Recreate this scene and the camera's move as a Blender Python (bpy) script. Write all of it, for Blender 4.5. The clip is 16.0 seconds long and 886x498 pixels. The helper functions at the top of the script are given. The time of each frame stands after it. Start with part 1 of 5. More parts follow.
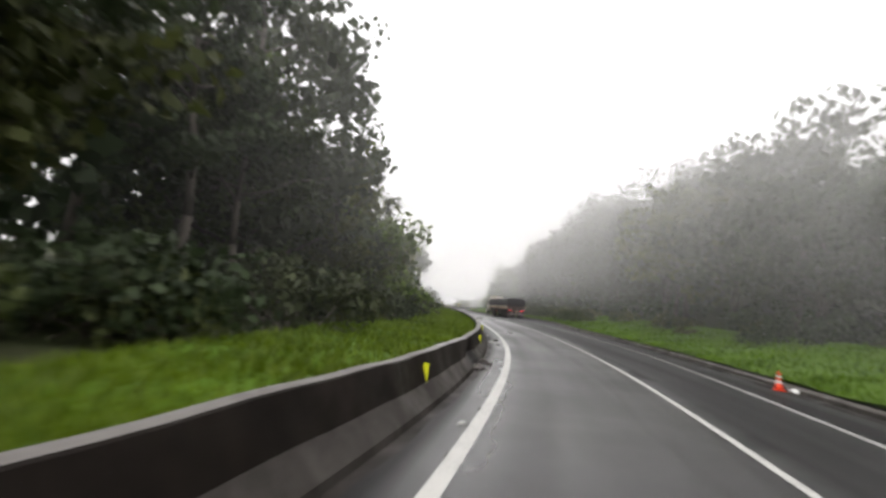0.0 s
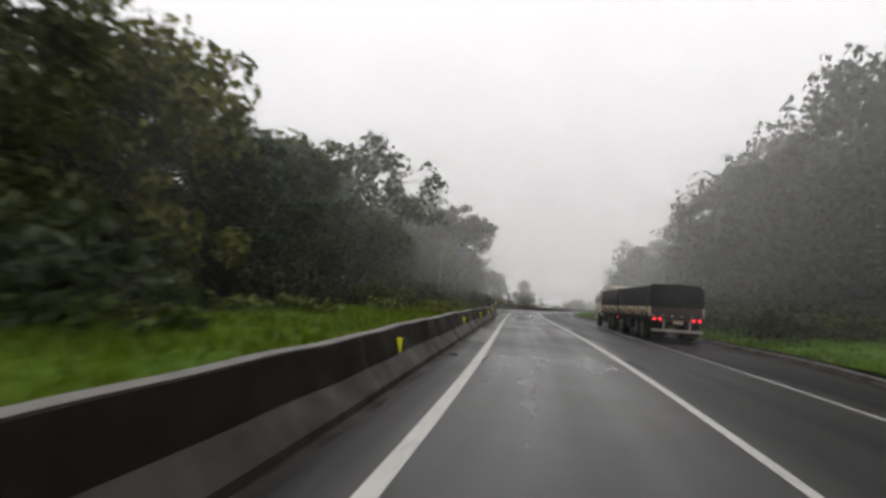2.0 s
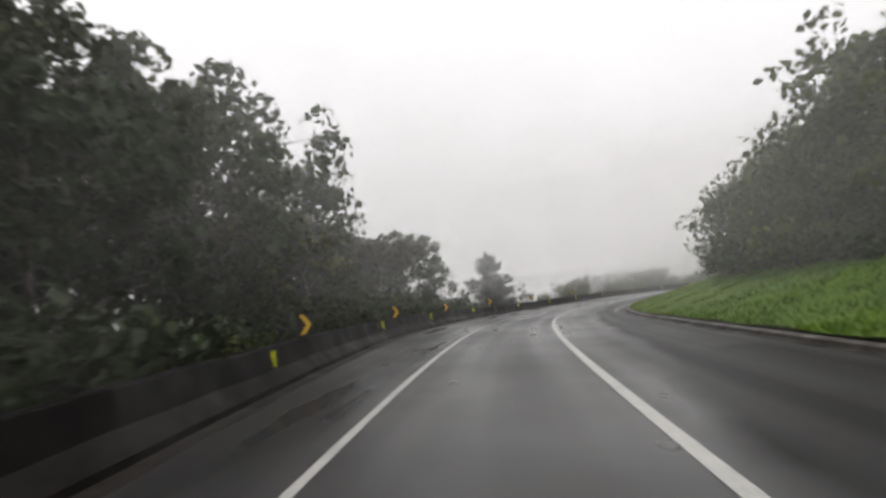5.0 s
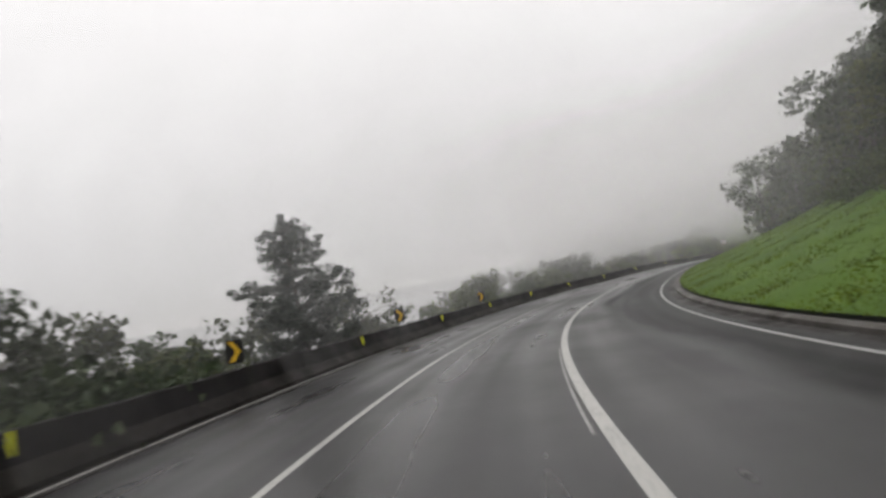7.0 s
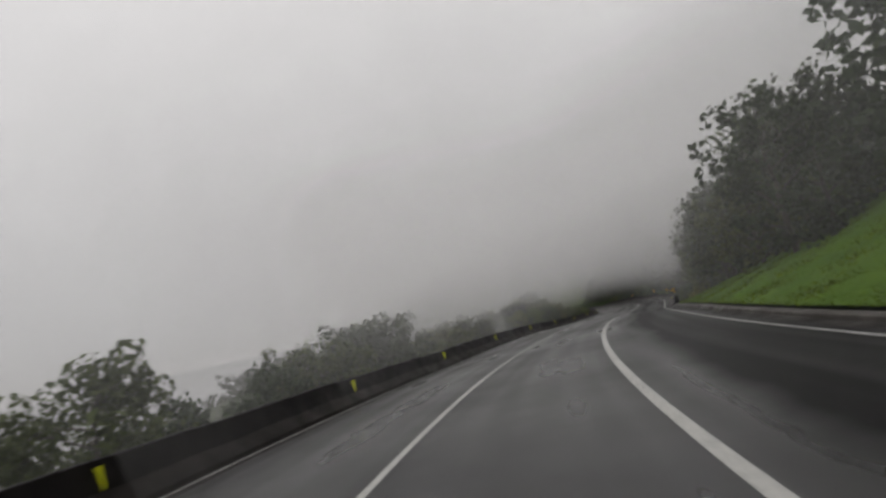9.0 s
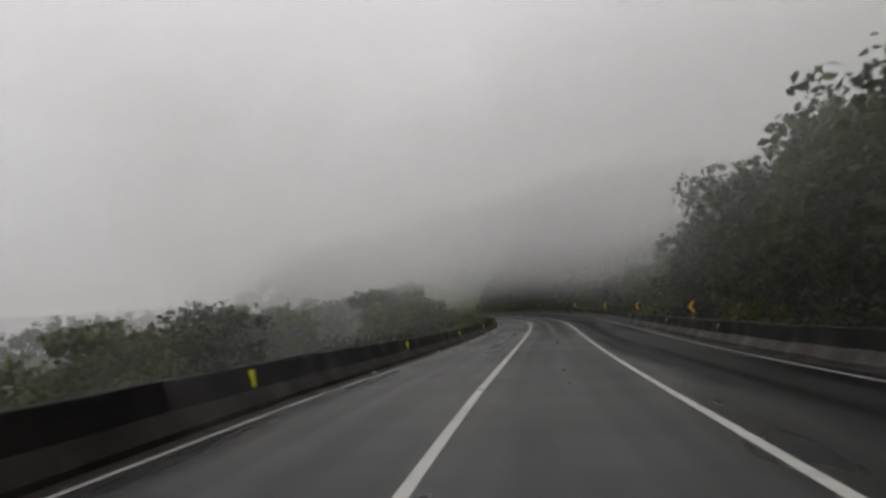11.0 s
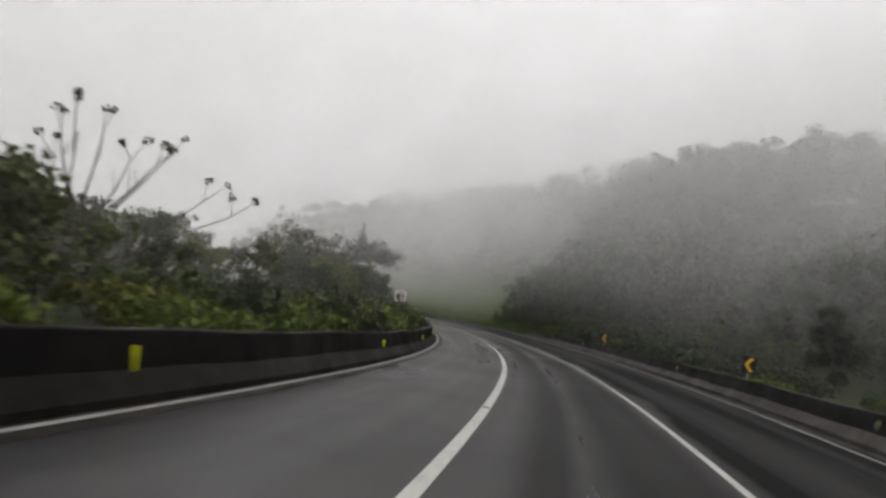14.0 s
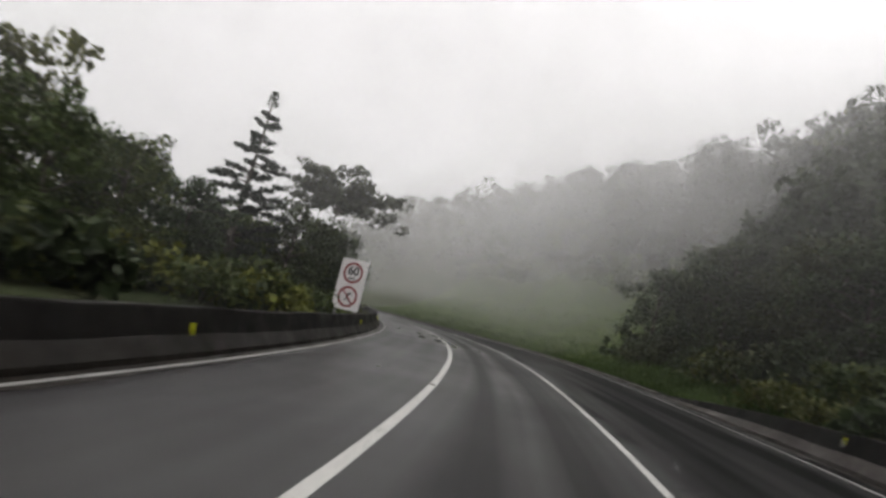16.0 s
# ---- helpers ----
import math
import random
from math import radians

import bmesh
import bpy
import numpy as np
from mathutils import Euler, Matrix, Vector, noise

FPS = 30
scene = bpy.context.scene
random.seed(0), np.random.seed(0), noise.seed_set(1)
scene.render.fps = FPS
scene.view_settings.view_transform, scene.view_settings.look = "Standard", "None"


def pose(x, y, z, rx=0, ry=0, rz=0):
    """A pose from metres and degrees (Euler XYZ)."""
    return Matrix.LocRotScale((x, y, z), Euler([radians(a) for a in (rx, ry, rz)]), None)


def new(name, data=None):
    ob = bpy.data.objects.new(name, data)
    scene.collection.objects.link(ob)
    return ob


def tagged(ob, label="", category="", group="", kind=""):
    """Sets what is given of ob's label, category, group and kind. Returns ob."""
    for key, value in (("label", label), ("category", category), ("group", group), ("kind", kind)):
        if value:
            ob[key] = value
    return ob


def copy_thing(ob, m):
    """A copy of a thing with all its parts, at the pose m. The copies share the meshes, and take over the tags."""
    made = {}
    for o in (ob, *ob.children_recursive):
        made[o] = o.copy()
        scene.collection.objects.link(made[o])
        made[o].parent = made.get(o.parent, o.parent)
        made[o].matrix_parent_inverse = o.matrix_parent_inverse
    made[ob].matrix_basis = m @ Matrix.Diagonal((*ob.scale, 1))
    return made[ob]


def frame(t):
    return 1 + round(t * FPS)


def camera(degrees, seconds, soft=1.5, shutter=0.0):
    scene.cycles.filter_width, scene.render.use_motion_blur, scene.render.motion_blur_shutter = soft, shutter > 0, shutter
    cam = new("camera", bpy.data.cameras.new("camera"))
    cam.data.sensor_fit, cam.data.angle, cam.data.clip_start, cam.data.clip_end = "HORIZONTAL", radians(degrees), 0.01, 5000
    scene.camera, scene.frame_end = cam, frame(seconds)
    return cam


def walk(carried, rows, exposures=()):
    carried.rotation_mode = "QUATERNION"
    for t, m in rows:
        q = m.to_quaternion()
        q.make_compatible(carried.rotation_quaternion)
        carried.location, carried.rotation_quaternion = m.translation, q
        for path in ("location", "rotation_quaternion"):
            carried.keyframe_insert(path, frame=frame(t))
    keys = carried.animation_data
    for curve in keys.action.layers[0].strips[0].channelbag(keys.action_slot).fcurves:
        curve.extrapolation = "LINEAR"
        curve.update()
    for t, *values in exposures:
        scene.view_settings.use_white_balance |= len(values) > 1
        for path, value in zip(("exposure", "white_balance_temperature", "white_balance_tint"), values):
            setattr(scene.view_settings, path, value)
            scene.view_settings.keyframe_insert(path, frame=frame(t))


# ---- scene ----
# ---------------------------------------------------------------- camera
cam = camera(76.03, 16.0, soft=2.9, shutter=0.25)
# seconds, x, y, z, yaw to the left, pitch up, lean to the right
PATH = [
    (0.0, -2.49, 0.00, 1.517, 12.69, 5.50, -3.79), (0.5, -2.90, 11.98, 1.367, 16.47, 6.46, -5.69),
    (1.0, -3.95, 23.83, 1.302, 19.78, 6.03, -5.82), (1.5, -5.61, 35.54, 1.361, 23.17, 5.04, -6.31),
    (2.0, -8.00, 47.10, 1.552, 24.72, 4.95, -3.60), (2.5, -10.86, 58.47, 1.723, 24.47, 6.14, 1.95),
    (3.0, -13.94, 69.70, 1.799, 23.45, 6.88, 4.91), (3.5, -17.11, 80.79, 1.809, 22.82, 5.52, 3.84),
    (4.0, -20.44, 91.57, 1.788, 22.42, 5.46, 4.30), (4.5, -23.65, 101.99, 1.776, 21.92, 5.39, 4.93),
    (5.0, -26.70, 112.09, 1.814, 21.01, 5.31, 5.61), (5.5, -29.50, 121.89, 1.881, 19.38, 5.23, 6.24),
    (6.0, -31.91, 131.43, 1.878, 17.11, 5.18, 6.70), (6.5, -33.51, 140.99, 1.784, 13.35, 5.53, 9.65),
    (7.0, -34.54, 150.69, 1.645, 8.95, 5.03, 11.29), (7.5, -34.98, 160.47, 1.539, 4.74, 5.86, 10.84),
    (8.0, -34.65, 170.29, 1.469, -0.82, 7.16, 12.42), (8.5, -33.58, 180.11, 1.474, -5.40, 6.79, 12.35),
    (9.0, -31.70, 189.86, 1.557, -10.80, 8.58, 12.99), (9.5, -28.73, 199.40, 1.661, -14.69, 8.11, 11.38),
    (10.0, -25.14, 208.81, 1.705, -17.46, 7.48, 9.20), (10.5, -21.04, 218.08, 1.698, -19.35, 6.79, 6.82),
    (11.0, -16.51, 227.22, 1.639, -20.58, 6.16, 4.63), (11.5, -11.65, 236.26, 1.490, -21.25, 5.69, 3.02),
    (12.0, -6.35, 245.16, 1.263, -21.45, 6.22, -0.05), (12.5, -0.92, 254.17, 1.100, -20.39, 6.55, -2.21),
    (13.0, 4.53, 263.35, 1.007, -18.39, 5.52, -4.71), (13.5, 9.79, 272.72, 0.943, -16.00, 5.36, -7.58),
    (14.0, 14.75, 282.20, 0.896, -12.90, 6.50, -9.20), (14.5, 19.35, 291.82, 0.867, -10.63, 5.72, -9.86),
    (15.0, 23.37, 301.65, 0.873, -8.37, 5.57, -12.02), (15.5, 26.81, 311.64, 0.928, -4.64, 5.73, -12.64),
    (16.0, 29.37, 321.84, 1.015, -0.64, 6.99, -13.28),
]
walk(cam, [(t, pose(x, y, z, 0, 0, yaw) @ pose(0, 0, 0, 90 + pitch) @ pose(0, 0, 0, 0, 0, -lean)) for t, x, y, z, yaw, pitch, lean in PATH],
     exposures=[(0.0, 0.9), (1.0, 0.75), (2.0, 0.25), (3.5, 0.25), (6.0, 0.4), (7.5, -0.1), (9.0, -0.4), (11.5, -0.26), (14.0, 0.2), (16.0, 0.36)])

# ---------------------------------------------------------------- world and light
scene.cycles.transparent_max_bounces = 96
world = bpy.data.worlds.new("overcast_sky")
scene.world = world
world.use_nodes = True
wn, wl = world.node_tree.nodes, world.node_tree.links
wn.clear()
w_out, w_bg = wn.new("ShaderNodeOutputWorld"), wn.new("ShaderNodeBackground")
w_co, w_sep, w_ramp = wn.new("ShaderNodeTexCoord"), wn.new("ShaderNodeSeparateXYZ"), wn.new("ShaderNodeValToRGB")
w_sky, w_mix = wn.new("ShaderNodeTexSky"), wn.new("ShaderNodeMixRGB")
w_sky.sky_type, w_sky.sun_disc, w_sky.sun_elevation, w_sky.sun_rotation = "NISHITA", False, radians(55), radians(-20)
wl.new(w_co.outputs["Generated"], w_sep.inputs[0])
wl.new(w_sep.outputs["Z"], w_ramp.inputs[0])
el = w_ramp.color_ramp.elements
el[0].position, el[0].color = 0.06, (0.54, 0.525, 0.525, 1)
el[1].position, el[1].color = 0.75, (1.18, 1.15, 1.15, 1)
mid = el.new(0.30)
mid.color = (0.88, 0.86, 0.862, 1)
w_mix.inputs[0].default_value = 0.004
wl.new(w_ramp.outputs[0], w_mix.inputs[1])
wl.new(w_sky.outputs[0], w_mix.inputs[2])
wl.new(w_mix.outputs[0], w_bg.inputs[0])
w_bg.inputs[1].default_value = 1.0
wl.new(w_bg.outputs[0], w_out.inputs[0])

sun = new("sun", bpy.data.lights.new("sun", "SUN"))
sun.data.energy, sun.data.angle, sun.data.color = 0.7, radians(40), (1.0, 0.98, 0.95)
sun.matrix_world = pose(0, 0, 60, 35, 0, 20)


# ---------------------------------------------------------------- the road's line
def knots(first, step, values):
    return first + step * np.arange(len(values)), np.array(values)


CURVE = knots(-54, 9, [0.325, 0.423, 0.478, 0.566, 0.587, 0.527, 0.401, 0.249, 0.100, 0.019, -0.021, -0.021, -0.018, -0.100, -0.224, -0.350, -0.475, -0.640, -0.877, -1.066, -1.064, -1.018, -0.893, -0.724, -0.582, -0.452, -0.341, -0.224, -0.106, -0.032, -0.025, 0.027, 0.172, 0.382, 0.519, 0.577, 0.651, 0.739, 0.705, 0.620, 0.580, 0.650, 0.900, 0.900, 0.900, 0.900, 0.900, 0.900, 0.900, 0.900, 0.900])
GRADE = knots(-54, 25, [-1.844, -0.445, 1.937, 0.266, -0.359, 0.736, -1.387, -0.710, 1.378, -0.097, -2.387, -0.695, -0.287, 0.460, 1.143, 1.029, 0.263, 0.074, 0.022, 0.008])
BANK = knots(-54, 25, [-0.695, -0.493, -0.416, 0.517, 0.605, 1.539, 3.368, 2.234, 0.819, -1.178, 2.509, 0.992, 0.042, -2.130, -2.968, -2.621, -1.505, -0.803, -0.458, -0.317])
SHOULDER = knots(-54, 16, [3.66, 3.86, 4.07, 4.31, 4.59, 4.93, 5.33, 5.80, 6.31, 6.81, 7.20, 7.46, 7.60, 7.48, 7.33, 7.17, 6.98, 6.81, 6.87, 6.97, 6.90, 6.93, 7.05, 7.20, 7.15, 7.10, 7.05, 7.05, 7.05])
RIGHT_LANE = knots(-54, 16, [1.77, 2.32, 2.93, 2.99, 2.83, 2.74, 3.22, 3.55, 3.78, 3.84, 3.69, 3.72, 3.64, 3.59, 3.57, 3.60, 3.67, 3.74, 3.74, 3.99, 4.15, 4.25, 4.64, 4.95, 5.15, 5.12, 4.96, 4.73, 4.48])
LEFT_WALL = knots(-54, 16, [4.69, 4.65, 4.72, 4.69, 4.78, 4.73, 4.69, 5.17, 6.20, 7.22, 7.69, 7.91, 8.04, 7.93, 7.81, 7.80, 7.80, 7.71, 7.54, 7.42, 7.33, 7.37, 7.60, 7.88, 7.80, 7.70, 7.60, 7.60, 7.60])
LANE = 3.5
S_FIRST, S_LAST = -85.0, 392.0
ST = np.arange(S_FIRST, S_LAST + 0.5, 1.0)


def summed(values):
    total = np.cumsum(values)
    return total - np.interp(-50.0, ST, total)


TH = summed(np.interp(ST, CURVE[0], CURVE[1] / 100))
RX, RY = summed(-np.sin(TH)), summed(np.cos(TH))
RZ = summed(np.interp(ST, GRADE[0], GRADE[1] / 100) * (ST > -54))


def along(table, s):
    return np.interp(s, table[0], table[1])


def right_edge(s):
    return along(RIGHT_LANE, s) + np.interp(s, [-50, 0, 18, 46, 66, 120, 200], [1.5, 1.3, 3.5, 3.5, 1.0, 0.7, 0.75])


def spot(s, l, h=0.0):
    """World place of a point s metres along the road, l metres left of its lane line, h above the paving."""
    s, l = np.asarray(s, float), np.asarray(l, float)
    t = np.interp(s, ST, TH)
    return np.stack([np.interp(s, ST, RX) - l * np.cos(t), np.interp(s, ST, RY) - l * np.sin(t),
                     np.interp(s, ST, RZ) + np.clip(l, -9, 9) * along(BANK, s) / 100 + h + 0 * l], -1)


def heading(s):
    return math.degrees(float(np.interp(s, ST, TH)))


def station(x, y):
    """s and l of places in the plan."""
    x, y = np.ravel(x), np.ravel(y)
    s, l = np.empty(len(x)), np.empty(len(x))
    for a in range(0, len(x), 4000):
        b = slice(a, a + 4000)
        j = ((x[b, None] - RX) ** 2 + (y[b, None] - RY) ** 2).argmin(1)
        dx, dy, t = x[b] - RX[j], y[b] - RY[j], TH[j]
        s[b], l[b] = ST[j] - np.sin(t) * dx + np.cos(t) * dy, -np.cos(t) * dx - np.sin(t) * dy
    return s, l


LEFT_D = np.array([0, 1, 6, 12, 25, 60, 160])
LEFT_S = np.array([-90, 15, 47, 85, 112, 126, 185, 212, 250, 300, 392])
LEFT_H = np.array([[.45, .55, .8, 1.2, 3, 6, -40], [.45, .55, .8, 1.2, 3, 6, -40], [.3, .3, 0, 0, 1, 1, -50], [0, -.1, -.6, -1.5, -3, -8, -60], [-.2, -.4, -1.2, -2.5, -6, -14, -60], [-.5, -1.2, -4, -7, -12, -20, -60],
                   [-.5, -1.2, -4, -7, -12, -20, -60], [-.2, -.5, -1.5, -2.5, -4.5, -10, -60], [0, 0, 0, -.2, -2, -14, -50], [.2, .3, .5, .8, 1, -6, -40], [.2, .3, .5, .8, 1.5, 0, -30]])
RIGHT_D = np.array([0, 1, 4, 8, 15, 40, 75, 130])
RIGHT_S = np.array([-90, 23, 77, 100, 150, 185, 203, 250, 292, 312, 334, 392])
RIGHT_H = np.array([[.05, .15, .5, 1.2, 4, 12, 0, -30], [.05, .15, .5, 1.2, 4, 12, 0, -30], [.05, .2, .8, 2, 5, 12, 0, -30], [.05, .3, 1.1, 2.2, 4.6, 11, 0, -30], [.05, .3, 1.1, 2.2, 4.6, 11, 0, -30],
                    [.05, .3, 1.1, 2.5, 5.6, 14, 5, -30], [-.1, -.2, -.1, .3, 1.5, 3, 6, -20], [-.1, -.2, -.1, .3, 1.5, 6, 20, 0], [-.1, -.2, 0, .5, 2, 11, 26, 10], [.05, .15, .8, 2, 5, 22, 30, 15],
                    [.05, .15, .8, 2, 6, 30, 33, 15], [.05, .15, .7, 1.8, 5, 28, 32, 15]])


def table_at(ss, dd, hh, s, d):
    rows = np.stack([np.interp(s, ss, hh[:, k]) for k in range(len(dd))], -1)
    k = np.clip(np.searchsorted(dd, d) - 1, 0, len(dd) - 2)
    u = np.clip((d - dd[k]) / (dd[k + 1] - dd[k]), 0, 1)
    i = np.arange(len(d))
    return rows[i, k] * (1 - u) + rows[i, k + 1] * u


def land(s, l):
    """Height of the natural ground above the paving's level, beside the road."""
    s, l = np.ravel(np.asarray(s, float)), np.ravel(np.asarray(l, float))
    dl, dr = l - along(LEFT_WALL, s) - 0.3, -l - right_edge(s) - 0.2
    h = np.full(len(s), -0.22)
    h = np.where(dl > 0, table_at(LEFT_S, LEFT_D, LEFT_H, s, np.maximum(dl, 0)), h)
    return np.where(dr > 0, table_at(RIGHT_S, RIGHT_D, RIGHT_H, s, np.maximum(dr, 0)), h)


def grounded(s, l, sunk=0.0):
    """World place on the natural ground."""
    return spot(s, l, float(land(s, l)[0]) - sunk)


# ---------------------------------------------------------------- materials
class Mat:
    """A node material under construction."""

    def __init__(self, name, rough=0.6, metal=0.0, spec=0.5):
        self.m = bpy.data.materials.new(name)
        self.m.use_nodes = True
        self.t = self.m.node_tree
        self.b = self.t.nodes["Principled BSDF"]
        self.b.inputs["Roughness"].default_value = rough
        self.b.inputs["Metallic"].default_value = metal
        self.b.inputs["Specular IOR Level"].default_value = spec

    def add(self, kind, **values):
        n = self.t.nodes.new(kind)
        for k, v in values.items():
            n.inputs[k].default_value = v
        return n

    def link(self, a, b):
        self.t.links.new(a, b)

    def noise(self, scale, detail=4.0, rough=0.55, space="Object", stretch=None):
        co, n = self.add("ShaderNodeTexCoord"), self.add("ShaderNodeTexNoise", Scale=scale, Detail=detail, Roughness=rough)
        src = co.outputs[space]
        if stretch:
            mp = self.add("ShaderNodeMapping")
            mp.inputs["Scale"].default_value = stretch
            self.link(src, mp.inputs[0])
            src = mp.outputs[0]
        self.link(src, n.inputs["Vector"])
        return n.outputs["Fac"]

    def ramp(self, fac, stops):
        r = self.add("ShaderNodeValToRGB")
        e = r.color_ramp.elements
        for i, (p, c) in enumerate(stops):
            q = e[i] if i < 2 else e.new(p)
            q.position, q.color = p, (*c, 1) if len(c) == 3 else c
        self.link(fac, r.inputs[0])
        return r.outputs[0]

    def mix(self, fac, a, b, how="MIX"):
        n = self.add("ShaderNodeMixRGB")
        n.blend_type = how
        for v, i in ((fac, 0), (a, 1), (b, 2)):
            if isinstance(v, (int, float)):
                n.inputs[i].default_value = v
            elif isinstance(v, tuple):
                n.inputs[i].default_value = (*v, 1)
            else:
                self.link(v, n.inputs[i])
        return n.outputs[0]

    def grey(self, fac, a, b, lo=0.3, hi=0.7):
        n = self.add("ShaderNodeMapRange")
        for k, v in (("From Min", lo), ("From Max", hi), ("To Min", a), ("To Max", b)):
            n.inputs[k].default_value = v
        self.link(fac, n.inputs["Value"])
        return n.outputs[0]

    def done(self, colour=None, rough=None, bump=None, height=0.02, strength=0.5, alpha=None):
        if colour is not None:
            if isinstance(colour, tuple):
                self.b.inputs["Base Color"].default_value = (*colour, 1)
            else:
                self.link(colour, self.b.inputs["Base Color"])
        if rough is not None:
            self.link(rough, self.b.inputs["Roughness"])
        if bump is not None:
            n = self.add("ShaderNodeBump", Strength=strength, Distance=height)
            self.link(bump, n.inputs["Height"])
            self.link(n.outputs[0], self.b.inputs["Normal"])
        return self.m


def asphalt():
    """Wet asphalt: newer on the left, older and darker beyond the lane line, with dark wheel tracks on the last bend."""
    m = Mat("wet_asphalt", 0.4)
    big, fine = m.noise(0.12, 5), m.noise(45, 3)
    uv, sep = m.add("ShaderNodeUVMap"), m.add("ShaderNodeSeparateXYZ")
    strips, mp = m.add("ShaderNodeTexNoise", Scale=1.0, Detail=1.6), m.add("ShaderNodeMapping")
    mp.inputs["Scale"].default_value = (0.95, 0.03, 1)
    m.link(uv.outputs[0], mp.inputs[0])
    m.link(mp.outputs[0], strips.inputs["Vector"])
    m.link(uv.outputs[0], sep.inputs[0])
    across, ahead = sep.outputs["X"], sep.outputs["Y"]

    def sums(kind, p, q):
        n = m.add("ShaderNodeMath")
        n.operation = kind
        for k, v in enumerate((p, q)):
            if isinstance(v, (int, float)):
                n.inputs[k].default_value = v
            else:
                m.link(v, n.inputs[k])
        return n.outputs[0]

    clear = sums("MINIMUM", m.grey(ahead, 0, 2.1, 66, 88), m.grey(ahead, 2.1, 1.0, 116, 134))
    clear = sums("MINIMUM", clear, m.grey(ahead, 2.1, 0, 182, 204))
    drift = sums("ADD", sums("ADD", across, clear), m.grey(big, -0.5, 0.5))
    older = m.grey(drift, 1, 0, -0.5, 0.1)
    bend = m.grey(ahead, 0, 1, 205, 235)
    wander = sums("ADD", across, m.grey(strips.outputs["Fac"], -0.3, 0.3))

    def band(centre, half):
        return m.grey(sums("ABSOLUTE", sums("SUBTRACT", wander, centre), 0), 0.62, 0, half - 0.25, half + 0.16)

    track = sums("MULTIPLY", sums("MAXIMUM", band(2.3, 0.42), band(0.95, 0.5)), bend)
    gutter = sums("MULTIPLY", m.grey(wander, 0, 0.85, 3.75, 4.15), m.grey(ahead, 1, 0, 40, 52))
    track = sums("MAXIMUM", track, gutter)
    dark = sums("MAXIMUM", sums("MULTIPLY", older, m.grey(strips.outputs["Fac"], 1.0, 0.65, 0.42, 0.58)), track)
    c = m.ramp(strips.outputs["Fac"], [(0.35, (0.011, 0.0106, 0.0108)), (0.62, (0.030, 0.029, 0.029))])
    c = m.mix(m.grey(big, 0, 0.5), c, (0.022, 0.021, 0.0212))
    c = m.mix(0.35, c, m.ramp(fine, [(0.35, (0.014, 0.014, 0.014)), (0.7, (0.045, 0.043, 0.043))]))
    c = m.mix(dark, c, (0.005, 0.005, 0.005))
    m.link(sums("SUBTRACT", m.grey(dark, 0.26, 0.11, 0, 1), m.grey(ahead, 0, 0.09, 100, 200)), m.b.inputs["Specular IOR Level"])
    rough = m.mix(dark, m.grey(m.mix(0.5, strips.outputs["Fac"], big), 0.24, 0.5, 0.38, 0.62), (0.5, 0.5, 0.5))
    return m.done(c, rough, fine, 0.004, 0.35)


def paint(name, colour, worn=0.5):
    m = Mat(name, 0.45)
    n, f = m.noise(1.6, 6, 0.7), m.noise(22, 4, 0.7)
    c = m.mix(m.grey(m.mix(0.6, n, f), 0, 1, worn, worn + 0.16), colour, tuple(v * 0.42 for v in colour))
    return m.done(c, m.grey(f, 0.3, 0.6), f, 0.003, 0.3)


def concrete(name, light, dark, reach, gloss=0.16):
    m = Mat(name, 0.65, 0.0, gloss)
    n, f = m.noise(0.9, 6, 0.65), m.noise(14, 5, 0.65)
    streak = m.noise(1.0, 5, 0.7, "Object", (5, 5, 0.45))
    c = m.mix(m.grey(m.mix(0.5, n, streak), 0, 1, reach - 0.12, reach + 0.12), light, dark)
    c = m.mix(m.grey(f, 0.0, 0.35), c, tuple(v * 0.5 for v in light))
    return m.done(c, m.grey(n, 0.42, 0.75), f, 0.008, 0.5)


def leaf(name, dark, light, gloss=0.6):
    m = Mat(name, gloss, 0.0, 0.3)
    g = m.add("ShaderNodeNewGeometry")
    info = m.add("ShaderNodeObjectInfo")
    c = m.ramp(g.outputs["Random Per Island"], [(0.0, dark), (0.75, light), (1.0, tuple(v * 1.08 for v in light))])
    hue = m.add("ShaderNodeHueSaturation")
    m.link(m.grey(info.outputs["Random"], 0.47, 0.53, 0, 1), hue.inputs["Hue"])
    m.link(m.grey(m.noise(0.35, 3), 0.75, 1.25), hue.inputs["Value"])
    m.link(c, hue.inputs["Color"])
    m.done(hue.outputs[0])
    tr, mx = m.add("ShaderNodeBsdfTranslucent"), m.add("ShaderNodeMixShader")
    m.link(hue.outputs[0], tr.inputs[0])
    mx.inputs[0].default_value = 0.4
    m.link(m.b.outputs[0], mx.inputs[1])
    m.link(tr.outputs[0], mx.inputs[2])
    m.link(mx.outputs[0], m.t.nodes["Material Output"].inputs[0])
    return m.m


def bark(name, a, b):
    m = Mat(name, 0.8)
    n = m.noise(3, 6, 0.7, "Object", (4, 4, 0.8))
    return m.done(m.ramp(n, [(0.3, a), (0.7, b)]), None, n, 0.03, 0.7)


def soil():
    m = Mat("forest_floor", 0.85, 0.0, 0.12)
    n, f = m.noise(0.3, 6, 0.65), m.noise(4, 6, 0.7)
    c = m.mix(m.grey(n, 0, 1), (0.022, 0.030, 0.012), (0.040, 0.034, 0.020))
    return m.done(m.mix(m.grey(f, 0, 0.6), c, (0.03, 0.05, 0.012)), None, f, 0.15, 0.8)


